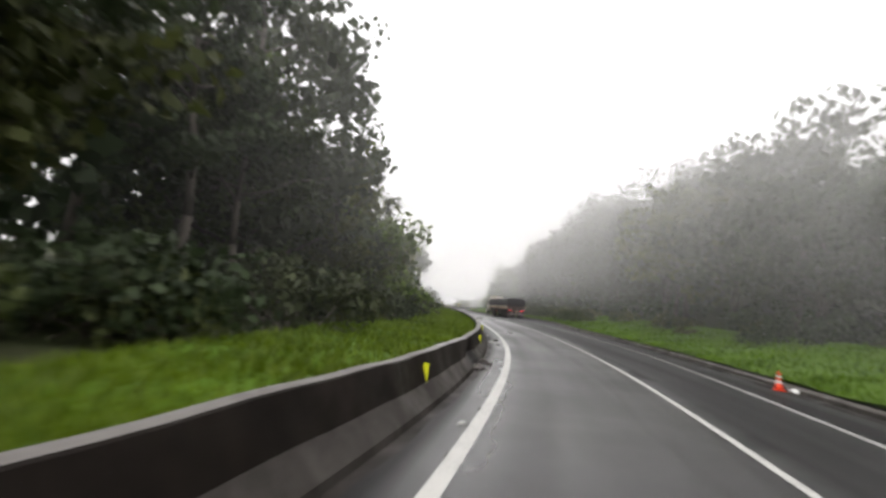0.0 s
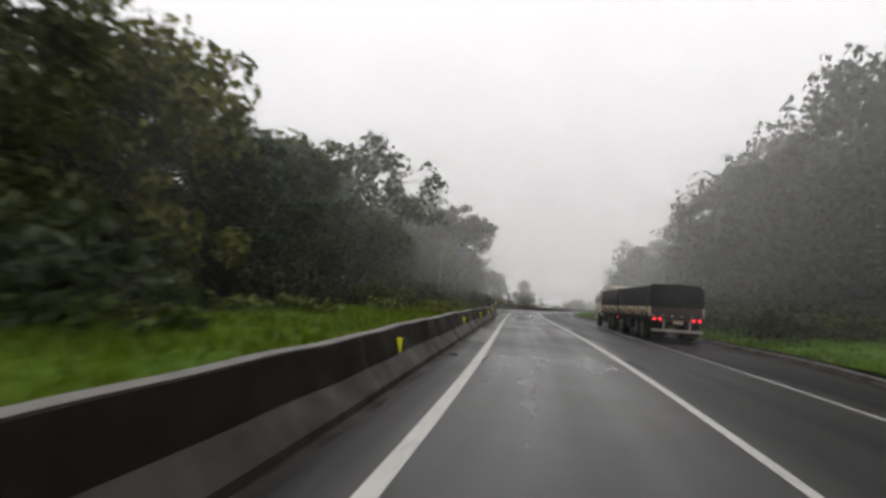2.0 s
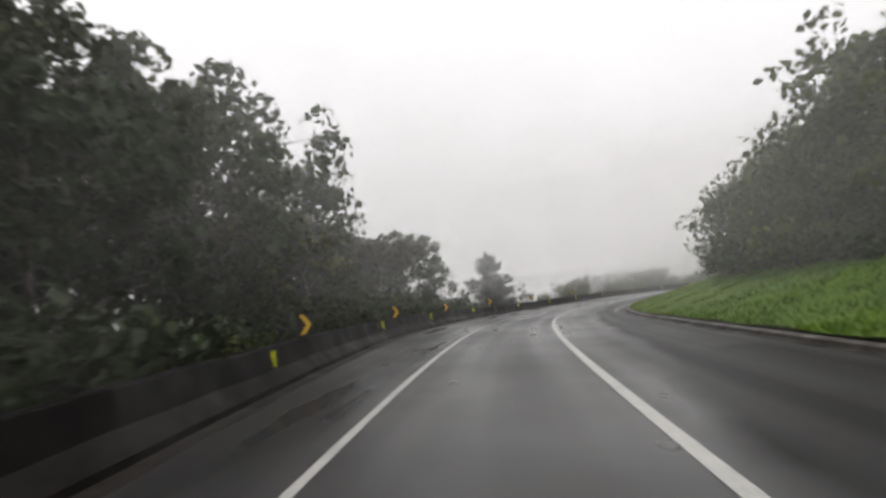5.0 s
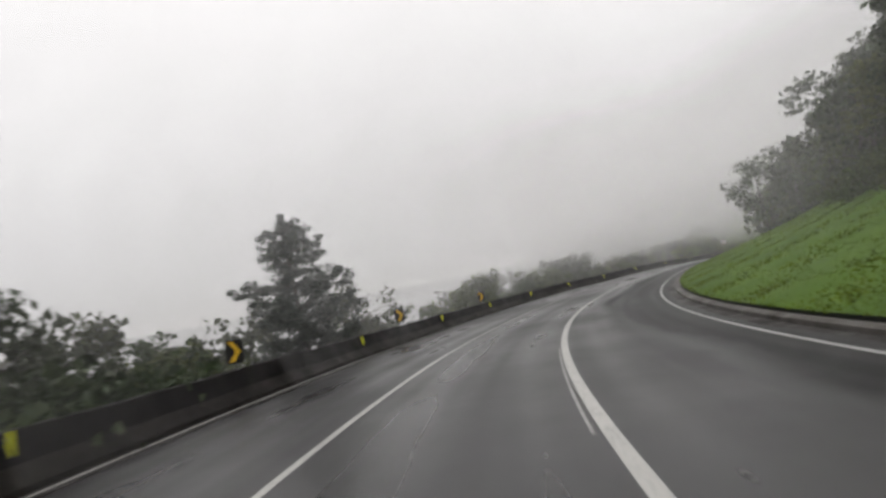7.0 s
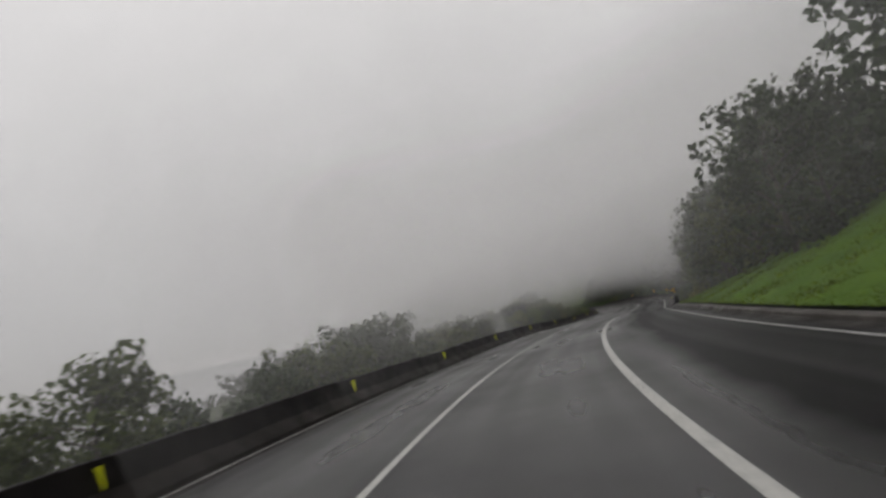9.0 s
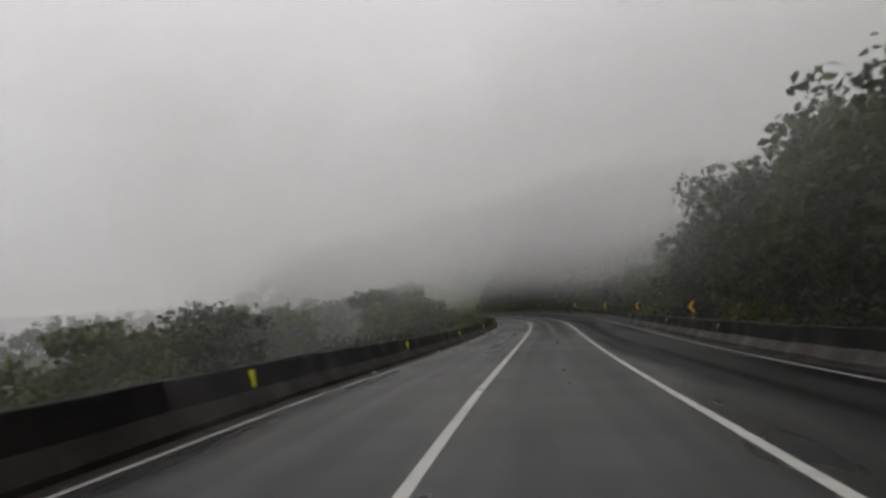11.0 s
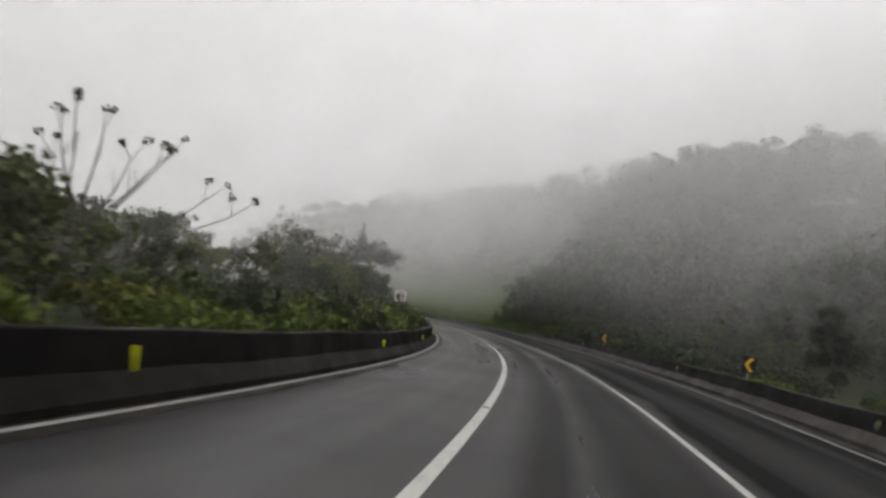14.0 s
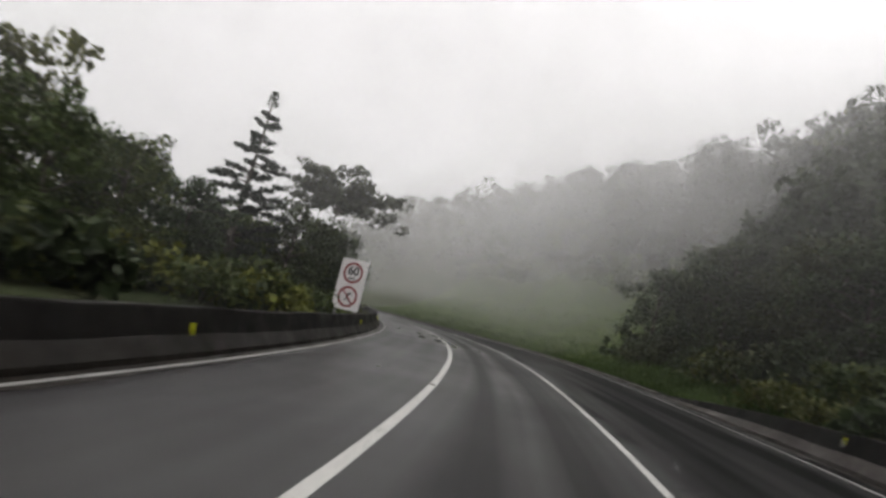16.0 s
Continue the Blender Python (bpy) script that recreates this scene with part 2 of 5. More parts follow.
def turf(name, lush):
    """Grass cover; a low lush gives dull, half dead grass."""
    m = Mat(name, 0.75, 0.0, 0.12)
    n, f = m.noise(0.45, 6, 0.65), m.noise(9, 5, 0.7)
    c = m.ramp(n, [(0.28, (0.040, 0.082, 0.004)), (0.5, (0.058, 0.112, 0.005)), (0.72, (0.076, 0.132, 0.007))])
    c = m.mix(1 - lush, c, (0.012, 0.012, 0.004))
    return m.done(m.mix(m.grey(f, 0, 0.35), c, (0.036, 0.078 * lush, 0.005)), None, f, 0.06, 0.4)


def plain(name, colour, rough=0.5, metal=0.0, grime=0.35, scale=3.0):
    m = Mat(name, rough, metal)
    n, f = m.noise(scale, 6, 0.65), m.noise(scale * 12, 3)
    c = m.mix(m.grey(n, 0, grime), colour, tuple(v * 0.35 for v in colour))
    return m.done(c, m.grey(n, max(rough - 0.12, 0.05), min(rough + 0.15, 1)), f, 0.002, 0.2)


def glowing(name, colour, power):
    m = Mat(name, 0.3)
    m.b.inputs["Emission Color"].default_value = (*colour, 1)
    m.b.inputs["Emission Strength"].default_value = power
    return m.done(tuple(v * 0.6 for v in colour))


ASPHALT = asphalt()
WHITE_LINE = paint("worn_white_paint", (0.39, 0.385, 0.36), 0.50)
THIN_LINE = paint("faded_white_paint", (0.30, 0.295, 0.28), 0.46)
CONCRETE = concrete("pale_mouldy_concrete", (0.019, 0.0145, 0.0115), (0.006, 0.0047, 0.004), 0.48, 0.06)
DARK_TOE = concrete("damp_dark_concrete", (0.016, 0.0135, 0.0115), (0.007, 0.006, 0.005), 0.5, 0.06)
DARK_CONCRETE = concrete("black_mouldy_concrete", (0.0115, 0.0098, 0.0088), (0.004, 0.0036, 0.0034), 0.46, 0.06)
CAP_CONCRETE = concrete("pale_cap_concrete", (0.17, 0.16, 0.15), (0.08, 0.072, 0.068), 0.60)
SLOPE_CONCRETE = concrete("mid_grey_concrete", (0.052, 0.047, 0.042), (0.014, 0.012, 0.0105), 0.52, 0.07)
DIRT = concrete("wet_gutter_dirt", (0.020, 0.016, 0.0125), (0.008, 0.0065, 0.0055), 0.5)
DAMP_CONCRETE = concrete("damp_grey_concrete", (0.055, 0.049, 0.044), (0.022, 0.019, 0.017), 0.52, 0.1)
KERB = concrete("kerb_concrete", (0.085, 0.078, 0.068), (0.03, 0.026, 0.022), 0.52)
SOIL, TURF = soil(), turf("wet_grass", 1.0)
ROUGH_TURF = turf("rough_dull_grass", 0.4)
LEAF_DEEP = leaf("deep_green_leaf", (0.030, 0.040, 0.018), (0.052, 0.068, 0.030))
LEAF_MID = leaf("mid_green_leaf", (0.046, 0.060, 0.017), (0.082, 0.098, 0.030))
LEAF_FRESH = leaf("fresh_green_leaf", (0.072, 0.090, 0.016), (0.125, 0.148, 0.028))
# Greyer, flatter leaf colour with some of the distance haze put into it.
LEAF_HAZED = leaf("hazed_leaf", (0.046, 0.053, 0.032), (0.058, 0.066, 0.039))
NEEDLE = leaf("dark_needle", (0.026, 0.034, 0.026), (0.048, 0.058, 0.044))
BLADE = leaf("grass_blade", (0.044, 0.086, 0.003), (0.088, 0.150, 0.006), 0.6)
DULL_BLADE = leaf("dull_grass_blade", (0.032, 0.048, 0.010), (0.062, 0.082, 0.020), 0.6)
BARK, PALE_BARK = bark("dark_bark", (0.03, 0.024, 0.018), (0.10, 0.085, 0.07)), bark("pale_bark", (0.06, 0.055, 0.048), (0.16, 0.145, 0.125))
YELLOW = plain("reflective_yellow", (0.72, 0.74, 0.02), 0.35, 0, 0.25, 8)
SIGN_YELLOW, SIGN_BLACK = plain("sign_yellow", (0.72, 0.43, 0.02), 0.4, 0, 0.2, 6), plain("sign_black", (0.012, 0.012, 0.012), 0.4)
SIGN_WHITE, SIGN_RED = plain("sign_white", (0.72, 0.70, 0.69), 0.4, 0, 0.2, 3), plain("sign_red", (0.22, 0.02, 0.02), 0.4, 0, 0.2)
STEEL = plain("galvanised_steel", (0.33, 0.33, 0.33), 0.45, 0.8)
ORANGE, CONE_WHITE = plain("orange_plastic", (0.80, 0.07, 0.02), 0.4, 0, 0.2), plain("white_band", (0.75, 0.74, 0.72), 0.4, 0, 0.2)
CREAM = plain("dirty_cream_paint", (0.62, 0.57, 0.46), 0.35, 0, 0.5, 1.6)
RUST = plain("brown_boards", (0.24, 0.16, 0.095), 0.65, 0, 0.6, 2.5)
BOARD = plain("pale_brown_boards", (0.42, 0.33, 0.22), 0.6, 0, 0.6, 2.5)
TARP = plain("dark_tarpaulin", (0.009, 0.008, 0.009), 0.95, 0, 0.5, 1.4)
TARP_EDGE = plain("pale_tarpaulin_edge", (0.42, 0.42, 0.43), 0.3, 0, 0.3, 2)
DARK_BOARD, DULL_WHITE = plain("dark_wet_boards", (0.045, 0.032, 0.024), 0.7, 0, 0.5, 2.5), plain("dull_white_paint", (0.30, 0.27, 0.27), 0.6)
RUBBER, CHASSIS = plain("tyre_rubber", (0.009, 0.009, 0.009), 0.95), plain("chassis_black", (0.009, 0.008, 0.008), 0.9)
RIM = plain("dirty_rim", (0.05, 0.042, 0.036), 0.7, 0.2)
DARK_GLASS = plain("cab_glass", (0.012, 0.014, 0.016), 0.08, 0, 0.1)
TAIL_RED, LITTER = glowing("tail_light", (1.0, 0.03, 0.04), 1.7), plain("litter_white", (0.6, 0.6, 0.57), 0.5)
RUBBLE = concrete("broken_concrete", (0.09, 0.08, 0.075), (0.018, 0.016, 0.015), 0.55)
# Black puts the shade inside the barrier's broken hole into the colour.
CAVITY = concrete("cavity_shade", (0.010, 0.009, 0.009), (0.004, 0.004, 0.004), 0.5)


# ---------------------------------------------------------------- mesh helpers
def mesh(name, verts, faces, material, uv=None, smooth=False, normals=None):
    me = bpy.data.meshes.new(name)
    me.from_pydata(np.asarray(verts, float).tolist(), [], faces if isinstance(faces, list) else faces.tolist())
    me.materials.append(material)
    if uv is not None:
        lay = me.uv_layers.new()
        idx = np.empty(len(me.loops), int)
        me.loops.foreach_get("vertex_index", idx)
        lay.data.foreach_set("uv", np.asarray(uv, np.float32)[idx].ravel())
    if smooth:
        me.shade_smooth()
    if normals is not None:
        me.normals_split_custom_set_from_vertices(normals)
    return me


def child(ob, parent, label=""):
    ob.parent = parent
    return tagged(ob, label) if label else ob


def part(name, bm, material, parent, label="", smooth=False):
    me = bpy.data.meshes.new(name)
    bm.to_mesh(me)
    bm.free()
    me.materials.append(material)
    if smooth:
        me.shade_smooth()
    return child(new(name, me), parent, label)


def add_box(bm, centre, size, m=None, bevel=0.0):
    m = m or Matrix()
    r = bmesh.ops.create_cube(bm, size=1, matrix=m @ Matrix.Translation(centre) @ Matrix.Diagonal((*size, 1)))
    if bevel:
        es = list({e for v in r["verts"] for e in v.link_edges})
        bmesh.ops.bevel(bm, geom=es, offset=bevel, segments=2, affect="EDGES")
    return bm


def box(centre, size, bevel=0.0):
    return add_box(bmesh.new(), centre, size, None, bevel)


def add_tube(bm, a, b, ra, rb, n=8):
    a, b = Vector(a), Vector(b)
    q = (b - a).to_track_quat("Z", "Y").to_matrix().to_4x4()
    bmesh.ops.create_cone(bm, cap_ends=True, segments=n, radius1=ra, radius2=rb, depth=(b - a).length,
                          matrix=Matrix.Translation((a + b) / 2) @ q)
    return bm


def strip(s, lefts, rights, rise):
    """Verts, faces and uv of a ribbon on the paving."""
    n = len(s)
    v = np.concatenate([spot(s, lefts, rise), spot(s, rights, rise)])
    i = np.arange(n - 1)
    return v, np.stack([i, i + n, i + n + 1, i + 1], -1), np.concatenate([np.stack([lefts, s], -1), np.stack([rights, s], -1)])


def sheet(rows):
    """Verts and faces of a grid from an array of rows of places."""
    a, b = rows.shape[:2]
    i = (np.arange(a - 1)[:, None] * b + np.arange(b - 1)).ravel()
    return rows.reshape(-1, 3), np.stack([i, i + 1, i + b + 1, i + b], -1)


# ---------------------------------------------------------------- ground, road, kerb and barriers
def spread(lo, hi, step, far):
    inner = np.arange(lo, hi + step, step)
    grow = np.array([3, 8, 18, 40, 90, 220, 600, 1500, 3500])[: far]
    return np.concatenate([inner[0] - grow[::-1], inner, inner[-1] + grow])


def terrain(x, y):
    """Height of the ground at places of the plan."""
    s, l = station(x, y)
    over = np.maximum(s - S_LAST, S_FIRST - s)
    s = np.clip(s, S_FIRST, S_LAST)
    beside = np.maximum(l - along(LEFT_WALL, s), -l - right_edge(s)) > 2.2
    rough = 0.1 * np.sin(np.ravel(x) * 0.9) * np.cos(np.ravel(y) * 0.7)
    return spot(s, l)[:, 2] + np.where(beside, land(s, l) + rough, -0.4) - np.clip(over, 0, 60) * 0.05 - np.clip(over - 70, 0, 200) * 0.4


gx, gy = np.meshgrid(spread(-110, 115, 1.6, 9), spread(-50, 450, 1.6, 9))
gz = terrain(gx, gy)
v, f = sheet(np.stack([gx, gy, gz.reshape(gx.shape)], -1))
tagged(new("ground", mesh("ground", v, f, SOIL, None, True)), "dark damp forest floor falling away beside the road", "ground", kind="structure")

road = tagged(new("road"), "wet dark asphalt mountain road with worn white lines", "road", kind="structure")
cols = 18
u = np.linspace(0, 1, cols)
lo, hi = -right_edge(ST) - 0.05, along(LEFT_WALL, ST) + 0.05
ll = lo[:, None] + (hi - lo)[:, None] * u
ss = np.repeat(ST[:, None], cols, 1)
v, f = sheet(spot(ss, ll))
child(new("paving", mesh("paving", v, f, ASPHALT, np.stack([ll.ravel(), ss.ravel()], -1), True)), road)


def line(name, where, width, first, last, material, rise=0.006, step=1.0):
    s = np.arange(first, last + 0.01, step)
    mids, w = where(s), (width(s) if callable(width) else width)
    v, f, uv = strip(s, mids + w / 2, mids - w / 2, rise)
    return child(new(name, mesh(name, v, f, material, uv)), road)


line("lane_line", lambda s: 0 * s, lambda s: np.interp(s, [0, 19, 70, 90, 180, 200], [0.12, 0.19, 0.18, 0.165, 0.17, 0.13]), -83, 390, WHITE_LINE)
line("lane_line", lambda s: 0 * s + LANE, lambda s: np.interp(s, [-50, 15, 47, 90, 170, 200], [0.2, 0.19, 0.14, 0.12, 0.12, 0.17]), -83, 390, WHITE_LINE)
line("edge_line", lambda s: along(SHOULDER, s) - 0.05, 0.10, 110, 390, THIN_LINE)
line("edge_line", lambda s: -along(RIGHT_LANE, s), 0.12, -83, 72, THIN_LINE)
line("edge_line", lambda s: -along(RIGHT_LANE, s), 0.11, 108, 390, THIN_LINE)
line("old_line", lambda s: 0.16 + 0.03 * np.sin((s - 100) / 4), 0.04, 111, 119, THIN_LINE, 0.004)
for k in range(17):
    # worn rumble bars outside the left line
    s = 16.6 + 0.46 * k
    v, f, uv = strip(np.array([s, s + 0.13]), np.full(2, 4.22 + 0.05 * (k % 3)), np.full(2, 3.62), 0.005)
    child(new("rumble_bar", mesh("rumble_bar", v, f, THIN_LINE, uv)), road)
line("gutter_dirt", lambda s: along(LEFT_WALL, s) - 0.34 - np.interp(s, [45, 90, 392], [0.08, 0.2, 0.22]) - 0.03 * np.sin(s * 1.7), lambda s: np.interp(s, [45, 90, 392], [0.2, 0.5, 0.52]), -83, 390, DIRT, 0.004, 0.5)
line("gutter_dirt", lambda s: -right_edge(s) + 0.16 + 0.03 * np.sin(s * 1.3), lambda s: 0.42 + 0.1 * np.sin(s * 0.7), -83, 390, DIRT, 0.004, 0.5)


def wall_profile(s, base, side, height=0.81):
    """Cross section of a cast safety barrier: toe, lower slope, upper face, cap and back."""
    offs = np.array([-0.36, -0.34, -0.12, 0.0, 0.02, 0.20, 0.22, 0.25])
    highs = np.array([-0.1, 0.10, 0.36, height - 0.02, height, height, height - 0.02, -0.3])
    wob = 0.012 * np.sin(s * 0.8) + 0.008 * np.sin(s * 2.3)
    return spot(np.repeat(s[:, None], 8, 1), base[:, None] + side * offs, highs + wob[:, None] * (highs > 0.3))


def barrier(name, label, base_of, side, first, last, faces_of, broken=None, ramp=None):
    top = tagged(new(name), label, "barrier", kind="structure")
    s = np.arange(first, last + 0.01, 0.5)
    rows = wall_profile(s, base_of(s), side)
    if ramp:
        ground = spot(s, base_of(s))[:, None, 2]
        sink = np.interp(s, *ramp)[:, None]
        rows[..., 2] = np.where(rows[..., 2] > ground, ground + (rows[..., 2] - ground) * sink, rows[..., 2])
    if broken:
        hit = np.clip(1 - np.abs(s - broken) / 1.1, 0, 1) ** 0.5
        push = spot(s, base_of(s) + side * 0.2) - spot(s, base_of(s))
        rng = np.random.default_rng(4)
        for k in (0, 1, 2):
            rows[:, k] += push * (hit * rng.uniform(0.8, 1.6, len(s)))[:, None]
        rows[:, 3] -= np.array([0, 0, 0.05]) * hit[:, None] * rng.uniform(0, 1, len(s))[:, None]
    for k in (0, -1):
        ends = rows[k] if (k == 0) == (side > 0) else rows[k][::-1]
        child(new("end_face", mesh("end_face", ends, [list(range(8))], DARK_CONCRETE)), top)
    for title, a, b, lab, mats in faces_of:
        for lo, hi, mat in mats:
            pick = (s >= max(lo, first) - 0.01) & (s <= min(hi, last) + 0.01)
            if pick.sum() < 2:
                continue
            block = rows[pick][:, a:b + 1]
            v, f = sheet(block if side > 0 else block[:, ::-1])
            child(new(title, mesh(title, v, f, mat)), top, lab)
    return top


# first stretch: cap palest, lower slope mid grey, upper face darkest
SPANS = [("lower_slope", 0, 2, "pale lower slope", [(-90, -34, SLOPE_CONCRETE), (-34, -32, CAVITY), (-32, 40, SLOPE_CONCRETE), (40, 400, DARK_TOE)]),
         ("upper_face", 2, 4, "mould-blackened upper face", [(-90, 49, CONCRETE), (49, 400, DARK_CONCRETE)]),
         ("cap", 4, 6, "pale grey top", [(-90, 49, CAP_CONCRETE), (49, 400, DARK_CONCRETE)]),
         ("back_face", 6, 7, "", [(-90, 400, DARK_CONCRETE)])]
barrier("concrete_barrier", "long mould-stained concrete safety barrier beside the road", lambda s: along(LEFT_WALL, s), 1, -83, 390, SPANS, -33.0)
barrier("concrete_barrier", "low dark concrete barrier with chevron signs", lambda s: -along(RIGHT_LANE, s) - 1.0, -1, 196, 316.5,
        [(a, b, c, "", [(-90, 400, DARK_CONCRETE if a in ("upper_face", "back_face") else DAMP_CONCRETE)]) for a, b, c, d, e in SPANS], ramp=([304, 308, 312, 316.5], [1, 0.8, 0.52, 0.08]))


# open joints between the cast lengths of the barrier
for s in (-42.0, -30.0, -18.0, -6.0, 6.0, 18.2, 30.0, 42.0, 54.0):
    rows = wall_profile(np.array([s - 0.014, s + 0.014]), along(LEFT_WALL, np.array([s, s])) - 0.004, 1)
    v, f = sheet(rows[:, 1:5])
    tagged(new("barrier_joint", mesh("barrier_joint", v, f, SIGN_BLACK)), "dark open joint in the concrete barrier", "joint", kind="structure")


def kerb(first, last):
    s = np.arange(first, last + 0.01, 1.0)
    e = -right_edge(s)
    offs, highs = np.array([0.05, 0.03, -0.12, -0.3, -0.34]), np.array([-0.15, 0.10, 0.13, 0.11, -0.3])
    v, f = sheet(spot(np.repeat(s[:, None], 5, 1), e[:, None] + offs, highs)[:, ::-1])
    return tagged(new("kerb", mesh("kerb", v, f, KERB)), "low weathered concrete kerb beside the verge", "kerb", kind="structure")


kerb(-83, 196)
kerb(316.5, 390)

# broken toe of the barrier with its rubble
rng = np.random.default_rng(11)


def lump(name, size, seed, material):
    r = np.random.default_rng(seed)
    bm = bmesh.new()
    bmesh.ops.create_icosphere(bm, subdivisions=1, radius=1)
    for w in bm.verts:
        w.co = Vector((w.co.x * size[0], w.co.y * size[1], w.co.z * size[2])) * float(r.uniform(0.7, 1.2))
    me = bpy.data.meshes.new(name)
    bm.to_mesh(me)
    bm.free()
    me.materials.append(material)
    return new(name, me)


for k in range(16):
    s, w = -34.4 + rng.uniform(0, 2.8), rng.uniform(0.05, 0.18)
    ob = lump("rubble", (w, w * 0.8, w * 0.5), 20 + k, RUBBLE)
    l = float(along(LEFT_WALL, s)) - rng.uniform(0.2, 0.75)
    ob.matrix_world = Matrix.Translation(spot(s, l, w * 0.25)) @ pose(0, 0, 0, 0, 0, rng.uniform(0, 360))
    tagged(ob, "broken lump of concrete lying by the barrier", "rubble", "rubble by the barrier")
for k, (s, l, w) in enumerate([(-19.7, 3.9, 0.17), (-41.9, 3.72, 0.08), (-20.0, 4.2, 0.09), (-21.4, 4.15, 0.2), (-17.6, 4.15, 0.09), (-15.2, 4.2, 0.08), (-7.7, 4.3, 0.1), (0.4, 4.2, 0.1), (11.8, 4.1, 0.12), (23.2, 4.2, 0.09), (34.5, 4.1, 0.09), (43, 4.1, 0.09)]):
    ob = lump("debris", (w, w * 0.6, w * 0.35), 60 + k, (RUBBLE, LITTER)[k % 2])
    ob.matrix_world = Matrix.Translation(spot(s, l, w * 0.2)) @ pose(0, 0, 0, 0, 0, 50 * k)
    tagged(ob, "small wet piece of debris on the road shoulder", "debris", "debris on the shoulder")
for k, s in enumerate([201, 211, 222, 233, 247, 262, 275, 288, 300]):
    ob = lump("litter", (0.09, 0.06, 0.035), 90 + k, LITTER)
    ob.matrix_world = Matrix.Translation(spot(s, float(along(SHOULDER, s)) + 0.3, 0.02)) @ pose(0, 0, 0, 0, 0, 70 * k)
    tagged(ob, "scrap of white litter on the wet shoulder", "litter", "litter on the shoulder")
bag = lump("litter", (0.24, 0.16, 0.07), 7, LITTER)
bag.matrix_world = Matrix.Translation(spot(-34.0, -3.85, 0.05))
tagged(bag, "crumpled pale plastic bag beside the kerb", "litter")

# raised studs on the lane line
stud = None
for s in (196, 204.5, 213, 222.5, 231.5, 240.5, 249.5, 258.5, 267.5, 276.5, 285.5, 294.5, 303.5):
    if stud is None:
        stud = tagged(new("road_stud"), "small raised square marker on the lane line", "road stud", "studs on the lane line")
        part("stud_body", box((0, 0, 0.012), (0.16, 0.11, 0.024), 0.008), LITTER, stud)
        part("reflector", box((0, -0.052, 0.014), (0.12, 0.008, 0.012)), SIGN_BLACK, stud)
        stud.matrix_world = Matrix.Translation(spot(s, LANE, 0.006)) @ pose(0, 0, 0, 0, 0, heading(s))
    else:
        copy_thing(stud, Matrix.Translation(spot(s, LANE, 0.006)) @ pose(0, 0, 0, 0, 0, heading(s)))


# ---------------------------------------------------------------- markers and signs
def set_or_copy(made, build, m):
    if made:
        return copy_thing(made[0], m)
    made.append(build())
    made[0].matrix_world = m
    return made[0]


def marker():
    ob = tagged(new("barrier_marker"), "bright yellow reflective marker fixed to the barrier", "marker", "markers on the barriers")
    part("reflector_plate", box((0.03, 0, 0), (0.095, 0.012, 0.33), 0.004), YELLOW, ob)
    part("bracket", box((-0.03, 0.03, 0), (0.02, 0.06, 0.2)), STEEL, ob)
    return ob


made = []
for k, s in enumerate((-50.5, -40.4, -27.6, -17.0, -4.4, 8.2, 19.6, 29.4, 37.8, 50.8, 63.6, 77.0, 89.0, 99.8, 112.1, 125.7, 135.2, 143.2, 151.6, 161.0, 171.2, 182.5, 194.5,
                       206.9, 220.3, 233.3, 245.6, 253.6, 265.0, 274.2, 282.8, 300.1, 317.1, 329.0, 341.0)):
    h = float(np.interp(s, [-50, 47, 90, 112, 150, 205, 255, 270, 392], [0.5, 0.46, 0.6, 0.66, 0.56, 0.55, 0.47, 0.4, 0.36]))
    set_or_copy(made, marker, Matrix.Translation(spot(s, float(along(LEFT_WALL, s)) - 0.06, h)) @ pose(0, 0, 0, 0, (k * 7) % 9 - 4, heading(s) + (k * 5) % 16 - 8))
for k, s in enumerate((208.4, 218.5, 232.5, 249.0, 262.3, 277.1, 295.8, 304.5)):
    set_or_copy(made, marker, Matrix.Translation(spot(s, -float(along(RIGHT_LANE, s)) - 0.95, 0.52)) @ pose(0, 0, 0, 0, k % 5 - 2, heading(s) + 8 - 4 * (k % 4)))


def chevron(turn):
    ob = tagged(new("chevron_sign"), "black sign with a yellow chevron behind the barrier", "road sign", "chevron signs along the bend")
    part("plate", box((0, 0, 0), (0.46, 0.02, 0.60), 0.02), SIGN_BLACK, ob)
    bm = bmesh.new()
    pts = [(-0.15, 0.26), (-0.01, 0.26), (0.17, 0.0), (-0.01, -0.26), (-0.15, -0.26), (0.03, 0.0)]
    vs = [bm.verts.new((turn * a, y, b)) for y in (-0.012, -0.016) for a, b in pts]
    bm.faces.new(vs[6:])
    for i in range(6):
        bm.faces.new((vs[i], vs[(i + 1) % 6], vs[6 + (i + 1) % 6], vs[6 + i]))
    part("arrow", bm, SIGN_YELLOW, ob, "yellow chevron")
    part("post", add_tube(bmesh.new(), (0, 0.03, -1.2), (0, 0.03, 0.28), 0.025, 0.025), STEEL, ob)
    return ob


made = []
for s, h in ((80.4, 1.1), (93.1, 1.06), (105.6, 1.1), (118.4, 1.24), (130.7, 1.26), (142.8, 1.28)):
    set_or_copy(made, lambda: chevron(1), Matrix.Translation(spot(s, float(along(LEFT_WALL, s)) + 0.29, h)) @ pose(0, 0, 0, 0, (s * 3) % 7 - 3, heading(s) + 12))
made = []
for s in (213.8, 230.9, 251.2, 270.5, 291.8):
    set_or_copy(made, lambda: chevron(-1), Matrix.Translation(spot(s, -float(along(RIGHT_LANE, s)) - 1.3, 1.36)) @ pose(0, 0, 0, 0, (s * 3) % 7 - 3, heading(s) - 12))


